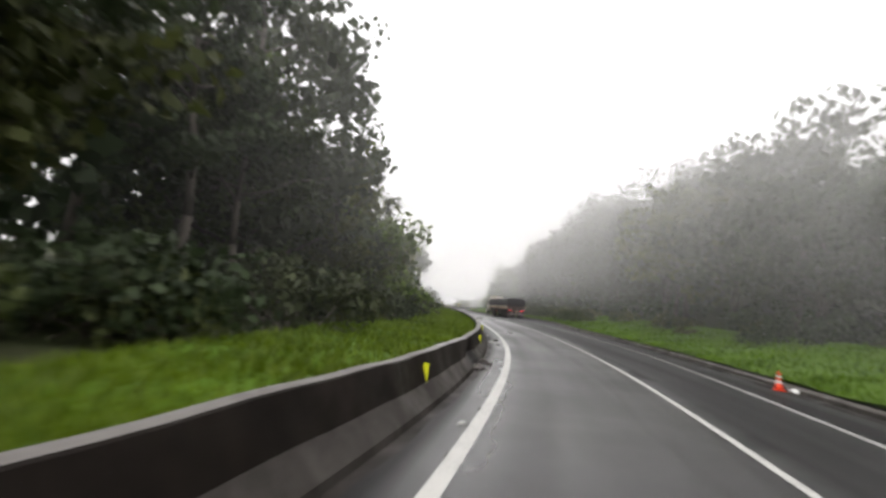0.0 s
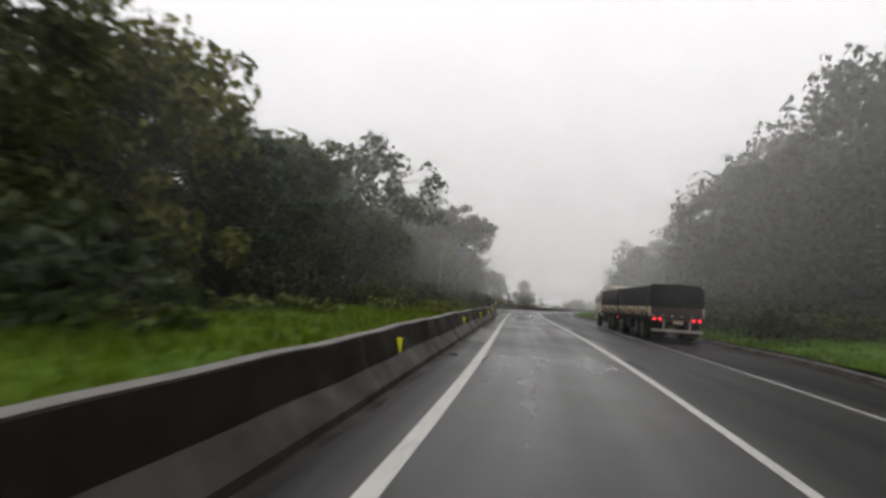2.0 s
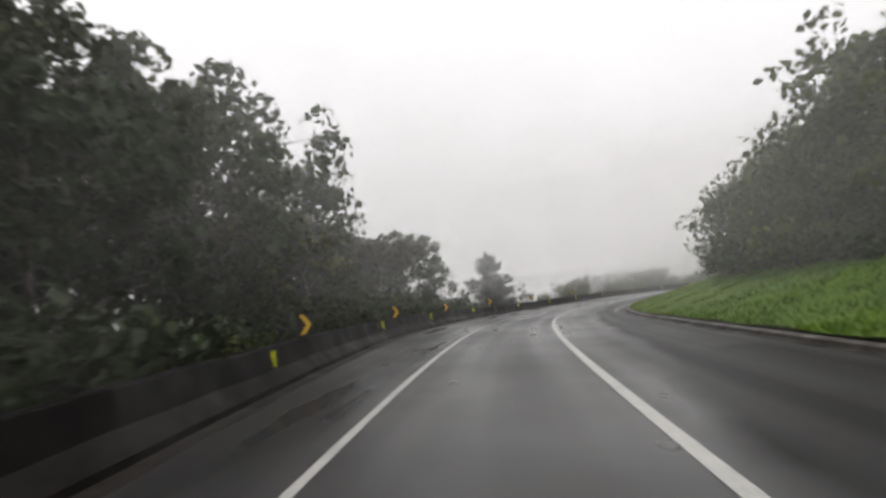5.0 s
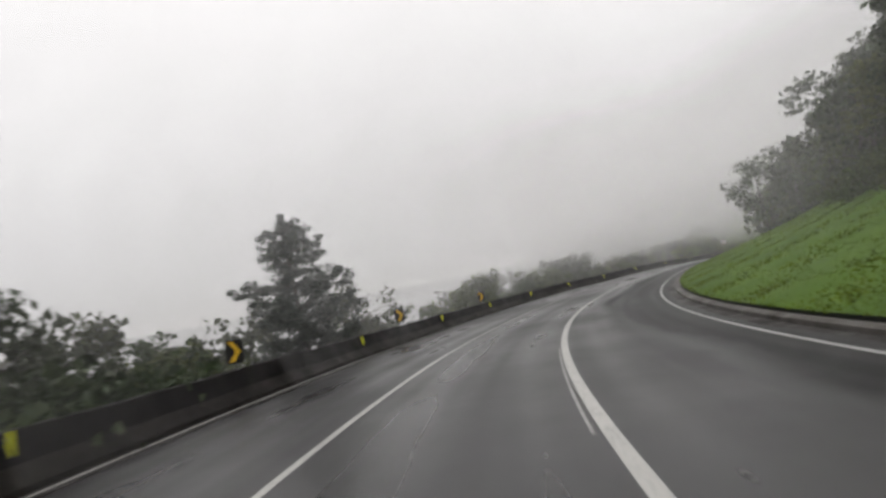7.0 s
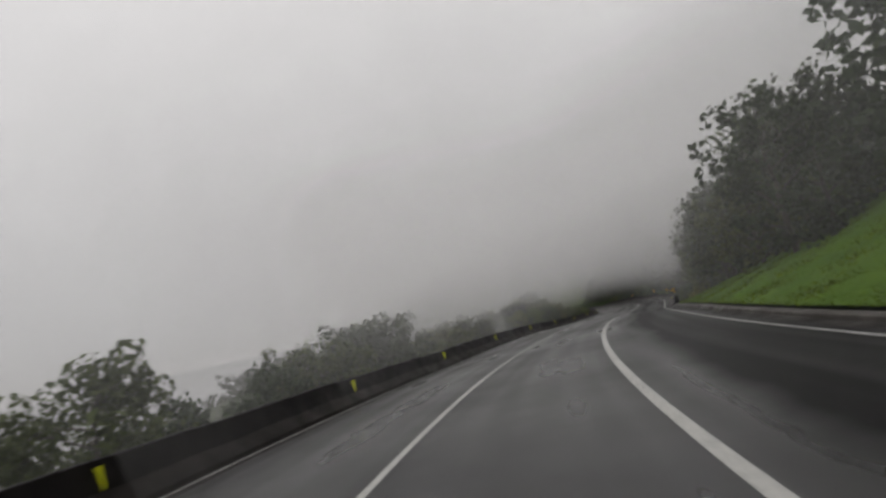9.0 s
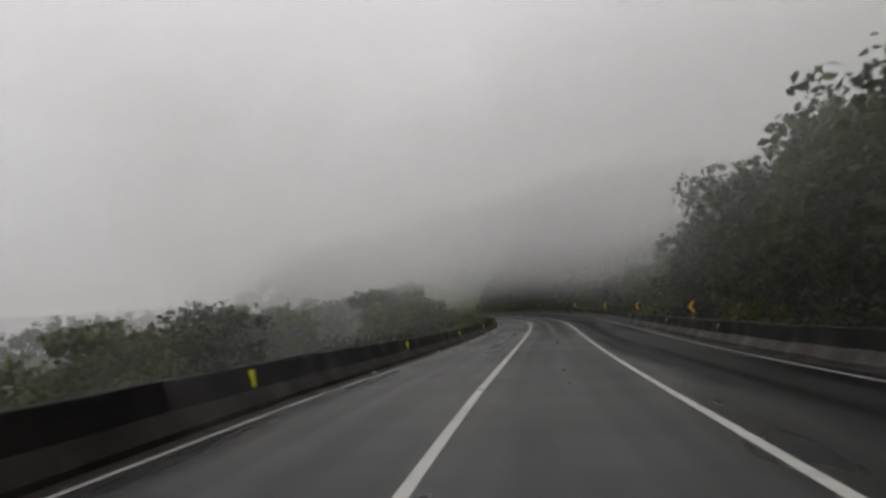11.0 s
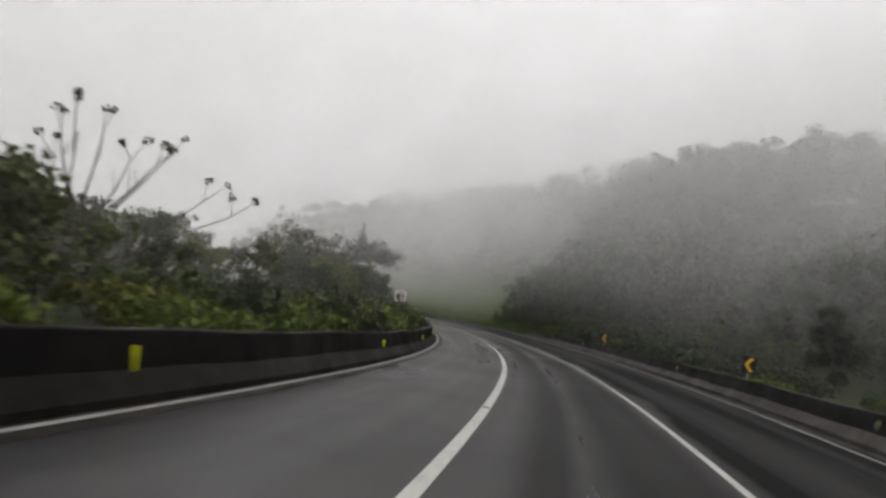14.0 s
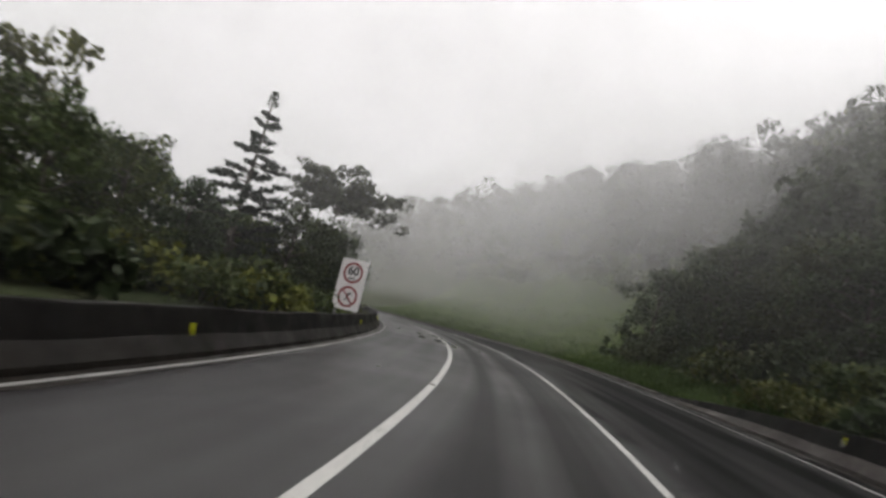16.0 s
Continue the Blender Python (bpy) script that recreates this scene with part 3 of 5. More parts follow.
def ring(bm, radius, width, y, cx, cz, n=40):
    a = [bm.verts.new((cx + r * math.cos(q), y, cz + r * math.sin(q))) for r in (radius, radius - width) for q in [2 * math.pi * i / n for i in range(n)]]
    for i in range(n):
        bm.faces.new((a[i], a[(i + 1) % n], a[n + (i + 1) % n], a[n + i]))


def speed_sign():
    ob = tagged(new("speed_sign"), "white board with a 60 limit and a prohibition symbol", "road sign")
    part("board", box((0, 0, 0), (1.22, 0.03, 2.15), 0.03), SIGN_WHITE, ob)
    for cz in (0.5, -0.52):
        bm = bmesh.new()
        ring(bm, 0.45, 0.10, -0.020, 0, cz)
        part("red_ring", bm, SIGN_RED, ob, "dark red ring")
    for body, size, x, z, name in (("60", 0.5, 0, 0.42, "numerals"), ("km/h", 0.16, 0, 0.22, "unit")):
        cu = bpy.data.curves.new(name, "FONT")
        cu.body, cu.size, cu.align_x, cu.extrude, cu.offset = body, size, "CENTER", 0.002, size * 0.03
        tmp = bpy.data.objects.new(name, cu)
        scene.collection.objects.link(tmp)
        me = bpy.data.meshes.new_from_object(tmp.evaluated_get(bpy.context.evaluated_depsgraph_get()))
        bpy.data.objects.remove(tmp)
        me.materials.clear()
        me.materials.append(SIGN_BLACK)
        t = child(new(name, me), ob)
        t.matrix_basis = Matrix.Translation((x, -0.02, z)) @ pose(0, 0, 0, 90)
    bm = bmesh.new()
    for a, b, w in (((-0.3, -0.22), (0.3, -0.82), 0.07),):
        add_tube(bm, (a[0], -0.022, a[1]), (b[0], -0.022, b[1]), w / 2, w / 2, 4)
    part("red_bar", bm, SIGN_RED, ob, "dark red diagonal bar")
    bm = bmesh.new()
    for a, b in (((0.08, -0.3), (0.0, -0.52)), ((0.0, -0.52), (-0.13, -0.72)), ((0.0, -0.52), (0.12, -0.72)), ((0.05, -0.38), (-0.12, -0.46)), ((0.05, -0.38), (0.2, -0.42))):
        add_tube(bm, (a[0], -0.019, a[1]), (b[0], -0.019, b[1]), 0.03, 0.03, 5)
    part("symbol", bm, SIGN_BLACK, ob)
    for x in (-0.45, 0.45):
        part("post", add_tube(bmesh.new(), (x, 0.06, -2.3), (x, 0.06, 0.9), 0.04, 0.04), STEEL, ob)
    return ob


speed_sign().matrix_world = Matrix.Translation(spot(317.8, 8.75, 2.05)) @ pose(0, 0, 0, 0, 0, heading(317.5) - 14) @ Matrix.Scale(1.12, 4)


def cone():
    ob = tagged(new("traffic_cone"), "orange traffic cone with white bands on the wet roadside", "traffic cone")
    part("foot", box((0, 0, 0.02), (0.36, 0.36, 0.04), 0.012), ORANGE, ob)
    for a, b, mat, name in ((0.04, 0.26, ORANGE, "lower_cone"), (0.26, 0.36, CONE_WHITE, "band"), (0.36, 0.46, ORANGE, "middle_cone"), (0.46, 0.54, CONE_WHITE, "band"), (0.54, 0.68, ORANGE, "tip")):
        part(name, add_tube(bmesh.new(), (0, 0, a), (0, 0, b), 0.15 - 0.17 * a, 0.15 - 0.17 * b, 20), mat, ob, "white band" if name == "band" else "", True)
    return ob


cone().matrix_world = Matrix.Translation(spot(-33.6, -3.6, 0.006)) @ Matrix.Scale(0.72, 4)


# ---------------------------------------------------------------- the lorry
def wheel(parent, x, y, r=0.5, w=0.28):
    m = pose(x, y, r, 0, 90, 0)
    bm = bmesh.new()
    bmesh.ops.create_cone(bm, cap_ends=True, segments=28, radius1=r, radius2=r, depth=w)
    bmesh.ops.bevel(bm, geom=[e for e in bm.edges if abs(e.verts[0].co.z - e.verts[1].co.z) < 1e-4], offset=0.05, segments=2, affect="EDGES")
    bm.transform(m)
    ty = part("tyre", bm, RUBBER, parent, "", True)
    bm = bmesh.new()
    for side in (-1, 1):
        bmesh.ops.create_cone(bm, cap_ends=True, segments=24, radius1=r * 0.56, radius2=r * 0.5, depth=0.03, matrix=m @ Matrix.Translation((0, 0, side * (w / 2 + 0.005))))
        bmesh.ops.create_cone(bm, cap_ends=True, segments=12, radius1=r * 0.2, radius2=r * 0.16, depth=0.10, matrix=m @ Matrix.Translation((0, 0, side * (w / 2 + 0.02))))
    return part("rim", bm, RIM, ty, "dirty steel rim")


def cargo_body(ob, y0, y1, floor=1.12, boards=0.38, top=2.48, half=1.12):
    """Sideboard body with a tarpaulin over its load, from y0 to y1."""
    ym, ly = (y0 + y1) / 2, y1 - y0
    part("bed", box((0, ym, floor - 0.09), (half * 2, ly, 0.16), 0.02), CHASSIS, ob)
    n = max(3, round(ly / 0.9))
    for side in (-1, 1):
        for k in range(n):
            for i, mats in enumerate(((DARK_BOARD, RUST), (RUST, BOARD), (BOARD, CREAM))):
                part("side_board", box((side * half, y0 + ly * (k + 0.5) / n, floor + boards * (i + 0.5) / 3), (0.05, ly / n - 0.09, boards / 3 - 0.018), 0.008), mats[(k * 5 + i + (side > 0)) % 3 % 2], ob)
            part("stake", box((side * (half + 0.012), y0 + ly * k / n, floor + boards / 2), (0.07, 0.09, boards + 0.06), 0.012), BOARD, ob)
        part("side_rail", box((side * (half + 0.005), ym, floor - 0.035), (0.06, ly, 0.07), 0.012), DARK_BOARD, ob, "rust-stained lower rail")
        for k in range(1, n):
            part("tarpaulin_strap", box((side * (half + 0.037), y0 + ly * k / n, floor + boards + 0.2), (0.012, 0.035, 0.46)), CHASSIS, ob)
    for y in (y0, y1):
        part("end_board", box((0, y, floor + boards / 2), (half * 2, 0.06, boards), 0.012), DARK_BOARD, ob)
    bm = bmesh.new()
    ny, rows = max(4, round(ly / 0.6)), []
    for i in range(ny + 1):
        y, sag = y0 + ly * i / ny, 0.03 * math.sin(i * 1.9)
        rows.append([bm.verts.new((x, y, z)) for x, z in ((-half - 0.02, floor + boards - 0.04), (-half - 0.03, floor + boards + 0.4), (-half - 0.01, top - 0.14 + sag),
                     (-half * 0.93, top + sag), (0, top + 0.07 + sag), (half * 0.93, top + sag), (half + 0.01, top - 0.14 + sag), (half + 0.03, floor + boards + 0.4), (half + 0.02, floor + boards - 0.04))])
    for a, b in zip(rows, rows[1:]):
        for i in range(8):
            bm.faces.new((a[i], a[i + 1], b[i + 1], b[i]))
    bm.faces.new(rows[0])
    bm.faces.new(rows[-1][::-1])
    part("tarpaulin", bm, TARP, ob, "dark wet tarpaulin over the load")
    bm = bmesh.new()
    for side in (-1, 1):
        add_tube(bm, (side * half * 0.985, y0, top - 0.03), (side * half * 0.985, y1, top - 0.03), 0.022, 0.022, 6)
    part("tarpaulin_hem", bm, TARP_EDGE, ob, "pale edge of the tarpaulin")


def lorry():
    ob = tagged(new("lorry"), "old cream lorry and trailer with brown sideboards and dark tarpaulins", "lorry")
    # along +y: trailer from 0, cab at the front
    cargo_body(ob, 0.0, 7.5)
    cargo_body(ob, 8.1, 14.1)
    for y, n in ((3.75, 6.6), (11.4, 5.6)):
        part("under_frame", box((0, y, 0.86), (1.9, n, 0.36), 0.03), CHASSIS, ob)
    part("trailer_frame", box((0, 3.75, 0.9), (0.9, 7.3, 0.22), 0.02), CHASSIS, ob)
    part("lorry_frame", box((0, 11.6, 0.88), (0.9, 8.6, 0.24), 0.02), CHASSIS, ob)
    part("tank", box((-0.95, 11.9, 0.66), (0.5, 0.9, 0.5), 0.1), CHASSIS, ob)
    part("tool_box", box((-0.9, 4.4, 0.66), (0.5, 1.1, 0.5), 0.03), CHASSIS, ob)
    for y in (1.3, 2.6, 6.2, 9.4, 10.7):
        for x in (-0.97, 0.97):
            wheel(ob, x, y, 0.49, 0.32)
    for x in (-1.0, 1.0):
        wheel(ob, x, 15.4, 0.5, 0.28)
        part("mudguard", box((x, 1.95, 1.02), (0.4, 2.7, 0.04), 0.01), CHASSIS, ob)
    # cab with a short bonnet
    bm = bmesh.new()
    LOW = 0.95
    side = [(14.25, 0.85), (14.25, 2.62), (14.45, 2.72), (15.50, 2.66), (15.85, 1.72), (16.65, 1.58), (16.72, 0.75), (16.00, 0.62), (15.95, 1.02), (15.65, 1.20), (15.15, 1.20), (14.85, 1.00), (14.80, 0.75)]
    a, b = [bm.verts.new((-1.07, y, z * LOW)) for y, z in side], [bm.verts.new((1.07, y, z * LOW)) for y, z in side]
    bm.faces.new(a)
    bm.faces.new(b[::-1])
    for i in range(len(side)):
        j = (i + 1) % len(side)
        bm.faces.new((a[j], a[i], b[i], b[j]))
    bmesh.ops.recalc_face_normals(bm, faces=bm.faces)
    bmesh.ops.bevel(bm, geom=[e for e in bm.edges if abs(e.verts[0].co.x) == abs(e.verts[1].co.x) and e.verts[0].co.x * e.verts[1].co.x < 0 or e.verts[0].co.x == e.verts[1].co.x], offset=0.03, segments=2, affect="EDGES")
    cab = part("cab", bm, CREAM, ob, "dirty cream cab")
    for x in (-1.077, 1.077):
        part("side_window", box((x, 15.22, 2.1 * LOW), (0.02, 0.62, 0.6), 0.008), DARK_GLASS, cab)
        part("mirror", box((x * 1.17, 15.70, 2.0 * LOW), (0.10, 0.14, 0.5), 0.03), CHASSIS, cab)
        part("door_line", box((x, 15.25, 1.35 * LOW), (0.012, 0.9, 0.03)), RUST, cab)
        part("wheel_arch", box((x * 0.98, 15.40, 1.22 * LOW), (0.10, 1.2, 0.07), 0.02), CREAM, cab)
    part("windscreen", add_box(bmesh.new(), (0, 15.71, 2.2 * LOW), (2.0, 0.02, 0.72), None, 0.0), DARK_GLASS, cab)
    part("roof_fairing", box((0, 14.80, 2.86 * LOW), (2.0, 0.9, 0.3), 0.12), CREAM, cab)
    part("front_bumper", box((0, 16.75, 0.68 * LOW), (2.3, 0.2, 0.3), 0.04), CREAM, cab)
    part("rear_bumper", box((0, -0.15, 0.5), (2.15, 0.10, 0.11), 0.015), DULL_WHITE, ob, "dirty white bumper bar")
    for x in (-0.55, 0.55):
        part("bumper_bracket", box((x, -0.1, 0.72), (0.07, 0.08, 0.44), 0.01), DULL_WHITE, ob)
    part("rear_board", box((0, -0.06, 1.0), (2.2, 0.06, 0.22), 0.01), DARK_BOARD, ob)
    part("number_board", box((0.05, -0.11, 0.86), (0.42, 0.02, 0.16), 0.01), BOARD, ob)
    for x in (-0.95, -0.70, 0.70, 0.95):
        bm = bmesh.new()
        bmesh.ops.create_cone(bm, cap_ends=True, segments=16, radius1=0.062, radius2=0.055, depth=0.05, matrix=pose(x, -0.12, 0.98, 90))
        part("tail_light", bm, TAIL_RED, ob, "lit red tail light")
    for i in range(6):
        part("marker_lamp", box((-1.0 + 0.4 * i, -0.1, 1.13), (0.07, 0.02, 0.03)), LITTER, ob)
    part("side_light", box((-1.14, 7.8, 0.86), (0.03, 0.12, 0.08), 0.01), TAIL_RED, ob, "lit red side light")
    for x in (-0.85, 0.85):
        part("mud_flap", box((x * 0.95, 0.55, 0.52), (0.6, 0.02, 0.6)), CHASSIS, ob)
    return ob


LORRY_S, LORRY_L = 24.8, -4.35
lorry().matrix_world = Matrix.Translation(spot(LORRY_S, LORRY_L)) @ pose(0, 0, 0, 0, 0, heading(LORRY_S + 9)) @ Matrix.Scale(1.02, 4)


# ---------------------------------------------------------------- plants

def unit(v):
    return v / (np.linalg.norm(v, axis=-1, keepdims=True) + 1e-9)


def leaves(rng, centres, radii, per, size, flat=1.0, droop=0.0, lobes=2, inner=0.35):
    """Verts, faces and normals of leafy sprays filling clumps round the centres. Each spray is one bent, lobed piece."""
    n, squash = len(centres) * per, np.array([1, 1, flat])
    c, r = np.repeat(centres, per, 0), np.repeat(radii, per)[:, None]
    d = unit(rng.normal(size=(n, 3)))
    p = c + d * r * rng.uniform(inner, 1.08, (n, 1)) ** 0.6 * squash
    face = unit(d * 0.8 + rng.normal(size=(n, 3)) * 0.6)
    a = unit(np.cross(face, rng.normal(size=(n, 3))) - np.array([0, 0, 0.25 + droop]))
    b = unit(np.cross(face, a))
    k = size * rng.uniform(0.55, 1.35, (n, 1))
    if lobes == 2:
        corners = [(-0.5, 0, 0), (0, -0.32, 0.06), (0.5, 0, -0.1), (0, 0.32, 0.06)]
    else:
        corners = []
        for i in range(2 * lobes):
            q, w = math.pi * i / lobes, (0.5, 0.24)[i % 2] * (1.0, 0.82, 1.1, 0.9, 1.06, 0.86)[i % 6]
            corners.append((w * math.cos(q), w * math.sin(q), (-0.07, 0.04)[i % 2]))
    v = np.stack([p + a * k * x + b * k * y + face * k * z for x, y, z in corners], 1).reshape(-1, 3)
    middle = centres.mean(0)
    soft = unit(d * 0.75 + unit(p - middle) * 0.35 + face * 0.22 + rng.normal(size=(n, 3)) * 0.05 + np.array([0, 0, 0.22]))
    m = len(corners)
    return v, np.arange(n * m).reshape(-1, m), np.repeat(soft, m, 0)


def limbs(bm, rng, height, radius, crown_low, reach, count, bend=0.4, lean=(0, 0)):
    """A tapered trunk with limbs. Returns the limb ends."""
    pts, steps = [], 6
    for i in range(steps + 1):
        u = i / steps
        pts.append(Vector((lean[0] * u + rng.normal() * bend * u * 0.4, lean[1] * u + rng.normal() * bend * u * 0.4, height * 0.92 * u - 0.3)))
    for i in range(steps):
        add_tube(bm, pts[i], pts[i + 1], radius * (1 - 0.8 * i / steps), radius * (1 - 0.8 * (i + 1) / steps), 7)
    ends = []
    for k in range(count):
        u = crown_low + (0.95 - crown_low) * (k + rng.uniform(0.1, 0.9)) / count
        i = min(int(u * steps), steps - 1)
        base = pts[i].lerp(pts[i + 1], u * steps - i)
        ang = k * 2.4 + rng.uniform(-0.5, 0.5)
        out = reach * rng.uniform(0.55, 1.0) * (1.15 - 0.55 * abs(u - 0.6)) * (1 if crown_low > 0.6 else float(np.interp(u, [0.68, 0.95], [1, 0.5])))
        tip = base + Vector((math.cos(ang) * out, math.sin(ang) * out, out * rng.uniform(0.1, 0.6)))
        knee = base.lerp(tip, 0.5) + Vector((0, 0, out * 0.10))
        r = radius * 0.38 * (1.1 - u * 0.6)
        add_tube(bm, base, knee, r, r * 0.7, 5)
        add_tube(bm, knee, tip, r * 0.7, r * 0.2, 5)
        ends += [knee.lerp(tip, 0.6), tip]
    return np.array([tuple(e) for e in ends + [pts[-1]]])


def tree(seed, label, height, reach, low, material, wood, count=13, clumps=3, per=26, size=0.34, clump=1.0, flat=0.75, droop=0.0, radius=0.2, bend=0.5, lean=(0, 0), lobes=2):
    r = np.random.default_rng(seed)
    ob = tagged(new("tree"), label, "tree")
    bm = bmesh.new()
    ends = limbs(bm, r, height, radius, low, reach, count, bend, lean)
    part("trunk", bm, wood, ob, "", True)
    c = np.repeat(ends, clumps, 0) + r.normal(size=(len(ends) * clumps, 3)).clip(-1.3, 1.3) * clump * np.array([0.75, 0.75, 0.55])
    v, f, n = leaves(r, c, clump * r.uniform(0.55, 1.1, len(c)), per, size, flat, droop, lobes)
    child(new("crown", mesh("crown", v, f, material, normals=n)), ob)
    return ob


def shrub_leaves(seed, width=1.5, tall=1.5, clumps=28, per=30, size=0.20):
    r = np.random.default_rng(seed)
    a, q = r.uniform(0, 2 * math.pi, clumps), np.sqrt(r.uniform(0, 1, clumps))
    c = np.stack([np.cos(a) * q * width, np.sin(a) * q * width, tall * (0.15 + 0.75 * r.uniform(0.2, 1, clumps) * (1 - 0.55 * q ** 2))], -1)
    return *leaves(r, c, tall * r.uniform(0.18, 0.36, clumps), per, size, 0.85), c


def shrub(seed, material, label, shape):
    v, f, n, c = shrub_leaves(seed, *shape)
    ob = tagged(new("shrub"), label, "shrub", "roadside shrubs")
    child(new("foliage", mesh("foliage", v, f, material, normals=n)), ob)
    bm = bmesh.new()
    for p in c[::3]:
        add_tube(bm, (p[0] * 0.15, p[1] * 0.15, -0.15), tuple(p), 0.03, 0.01, 4)
    part("stem", bm, BARK, ob)
    return ob


def conifer(seed, height, reach, tiers, layered, tilt=0.0):
    """A trunk with tiers of drooping or upswept boughs of needles."""
    r = np.random.default_rng(seed)
    ob = tagged(new("tree"), "", "tree")
    bm = bmesh.new()
    add_tube(bm, (0, 0, -1), (tilt, 0, height), height * 0.022, 0.03, 8)
    cs, rad = [], []
    for k in range(tiers):
        u = (k + 0.4) / tiers
        z = height * ((0.16 if layered else 0.2) + 0.8 * u)
        out = reach * ((1 - u) ** 0.8 * 0.95 + 0.1 if layered else min(1.0, 1.35 - 1.05 * u)) * r.uniform(0.72, 1.12)
        for j in range(5 if layered else 6):
            ang = j * 2 * math.pi / (5 if layered else 6) + k * 0.9 + r.uniform(-0.3, 0.3)
            o = out * (r.uniform(0.65, 1.1) if layered else r.uniform(0.4, 1.25))
            rise = o * (r.uniform(0.0, 0.22) if layered else r.uniform(0.0, 0.7) * (1 - 0.6 * u))
            if layered:
                rise, z = o * r.uniform(-0.12, 0.3), height * (0.16 + 0.8 * min(max(u + r.uniform(-0.6, 0.6) / tiers, 0), 1))
            base, tip = Vector((tilt * z / height, 0, z)), Vector((tilt * z / height + math.cos(ang) * o, math.sin(ang) * o, z + rise))
            add_tube(bm, base, tip, 0.05, 0.015, 4)
            m = max(2, int(o / 0.28))
            for i in range(m):
                w = 0.25 + 0.75 * (i + 0.5) / m
                cs.append(tuple(base.lerp(tip, w) + Vector(r.normal(size=3)) * (0.03 if layered else 0.16)))
                rad.append((0.2 if layered else 0.36) * (0.7 + 0.5 * r.uniform()))
    for k, z in enumerate((0.0, 0.3, 0.55) if layered else (0.0, 0.25, 0.5)):
        cs.append((tilt + 0.06 * k, 0.05 * k, height + z))
        rad.append(0.3 - 0.06 * k)
        if not layered:
            cs.append((tilt + 0.55, 0.3, height - 1.0 + z * 0.8))
            rad.append(0.34 - 0.06 * k)
    part("trunk", bm, BARK, ob)
    v, f, n = leaves(r, np.array(cs), np.array(rad), 24 if layered else 44, 0.19 if layered else 0.17, 0.6)
    child(new("crown", mesh("crown", v, f, NEEDLE, normals=n)), ob)
    return ob


def put(ob, s, l, scale=1.0, turn=0.0, sunk=0.1, tall=1.0):
    """A copy of a plant on the natural ground."""
    x, y, z = grounded(s, l, sunk)
    return copy_thing(ob, pose(x, y, z, 0, 0, turn) @ Matrix.Diagonal((scale, scale, scale * tall, 1)))


BROAD = [
    tree(1, "tall broadleaf tree with a dense dark wet crown", 10, 3.5, 0.2, LEAF_DEEP, BARK, 15, 2, 27, 0.46, 1.05, 0.8),
    tree(2, "broadleaf forest tree with an uneven green crown", 9, 3.1, 0.22, LEAF_MID, BARK, 14, 2, 27, 0.44, 1.0, 0.8),
    tree(3, "slender forest tree with an open airy crown", 11, 2.9, 0.45, LEAF_DEEP, PALE_BARK, 11, 3, 32, 0.34, 0.7, 0.7),
    tree(4, "spreading forest tree with wet leaves greyed for haze", 8, 3.7, 0.22, LEAF_HAZED, BARK, 14, 2, 27, 0.46, 1.05, 0.75),
    tree(5, "broad tree hung with creepers at the forest edge", 7, 2.9, 0.06, LEAF_MID, BARK, 15, 2, 29, 0.41, 1.0, 0.95, 0.4),
]
FINE = [
    tree(11, "dense dark forest tree with small wet leaves", 10, 3.4, 0.12, LEAF_DEEP, BARK, 17, 3, 42, 0.32, 0.95, 0.85),
    tree(12, "tall forest tree with a lumpy green crown", 9.5, 3.1, 0.15, LEAF_MID, BARK, 16, 3, 42, 0.32, 0.95, 0.85),
    tree(13, "forest tree overgrown with hanging creepers", 8.5, 3.2, 0.04, LEAF_DEEP, BARK, 17, 3, 42, 0.32, 0.95, 0.95, 0.4),
    tree(15, "forest edge tree covered in light green creepers", 9, 3.0, 0.08, LEAF_FRESH, BARK, 16, 3, 40, 0.32, 0.85, 0.9, 0.3),
    tree(14, "slender forest tree with an airy rounded crown", 11, 2.8, 0.42, LEAF_DEEP, BARK, 13, 4, 40, 0.25, 0.62, 0.75),
]
TALL = [
    tree(8, "tall haze-greyed forest tree with a deep layered crown", 15, 4.4, 0.16, LEAF_HAZED, BARK, 24, 2, 30, 0.49, 1.25, 0.8, radius=0.26),
    tree(9, "tall dark forest tree with an uneven crown", 14, 4.2, 0.2, LEAF_DEEP, PALE_BARK, 22, 2, 30, 0.49, 1.2, 0.8, radius=0.25),
]
UMBRELLA = tree(6, "flat-topped cecropia tree with large lobed leaves", 8, 3.3, 0.74, LEAF_HAZED, PALE_BARK, 18, 3, 20, 0.42, 0.66, 0.55, 0.1, 0.13, lobes=3)
OLIVE = tree(7, "bright olive-green tree bulging over the grass", 6, 2.6, 0.1, LEAF_FRESH, BARK, 15, 2, 40, 0.36, 0.95, 0.9)
SHRUB_KINDS = (
    (LEAF_MID, (1.5, 1.6), "dense green roadside shrub"), (LEAF_FRESH, (1.3, 1.3), "fresh light green shrub"),
    (LEAF_DEEP, (1.7, 1.9), "dark wet shrub under the trees"), (LEAF_FRESH, (1.6, 0.8, 26, 34, 0.21), "low spreading large-leaved undergrowth"))
SHRUBS = [shrub(20 + k, m, lab, d) for k, (m, d, lab) in enumerate(SHRUB_KINDS)]
SHRUB_FORMS = [shrub_leaves(20 + k, *q[1])[:3] for k, q in enumerate(SHRUB_KINDS)]
rng = np.random.default_rng(77)


def side_spot(side, s, d):
    """Lateral place d metres beyond the paving's edge on that side."""
    return float(along(LEFT_WALL, s)) + 0.3 + d if side > 0 else -float(right_edge(s)) - 0.3 - d


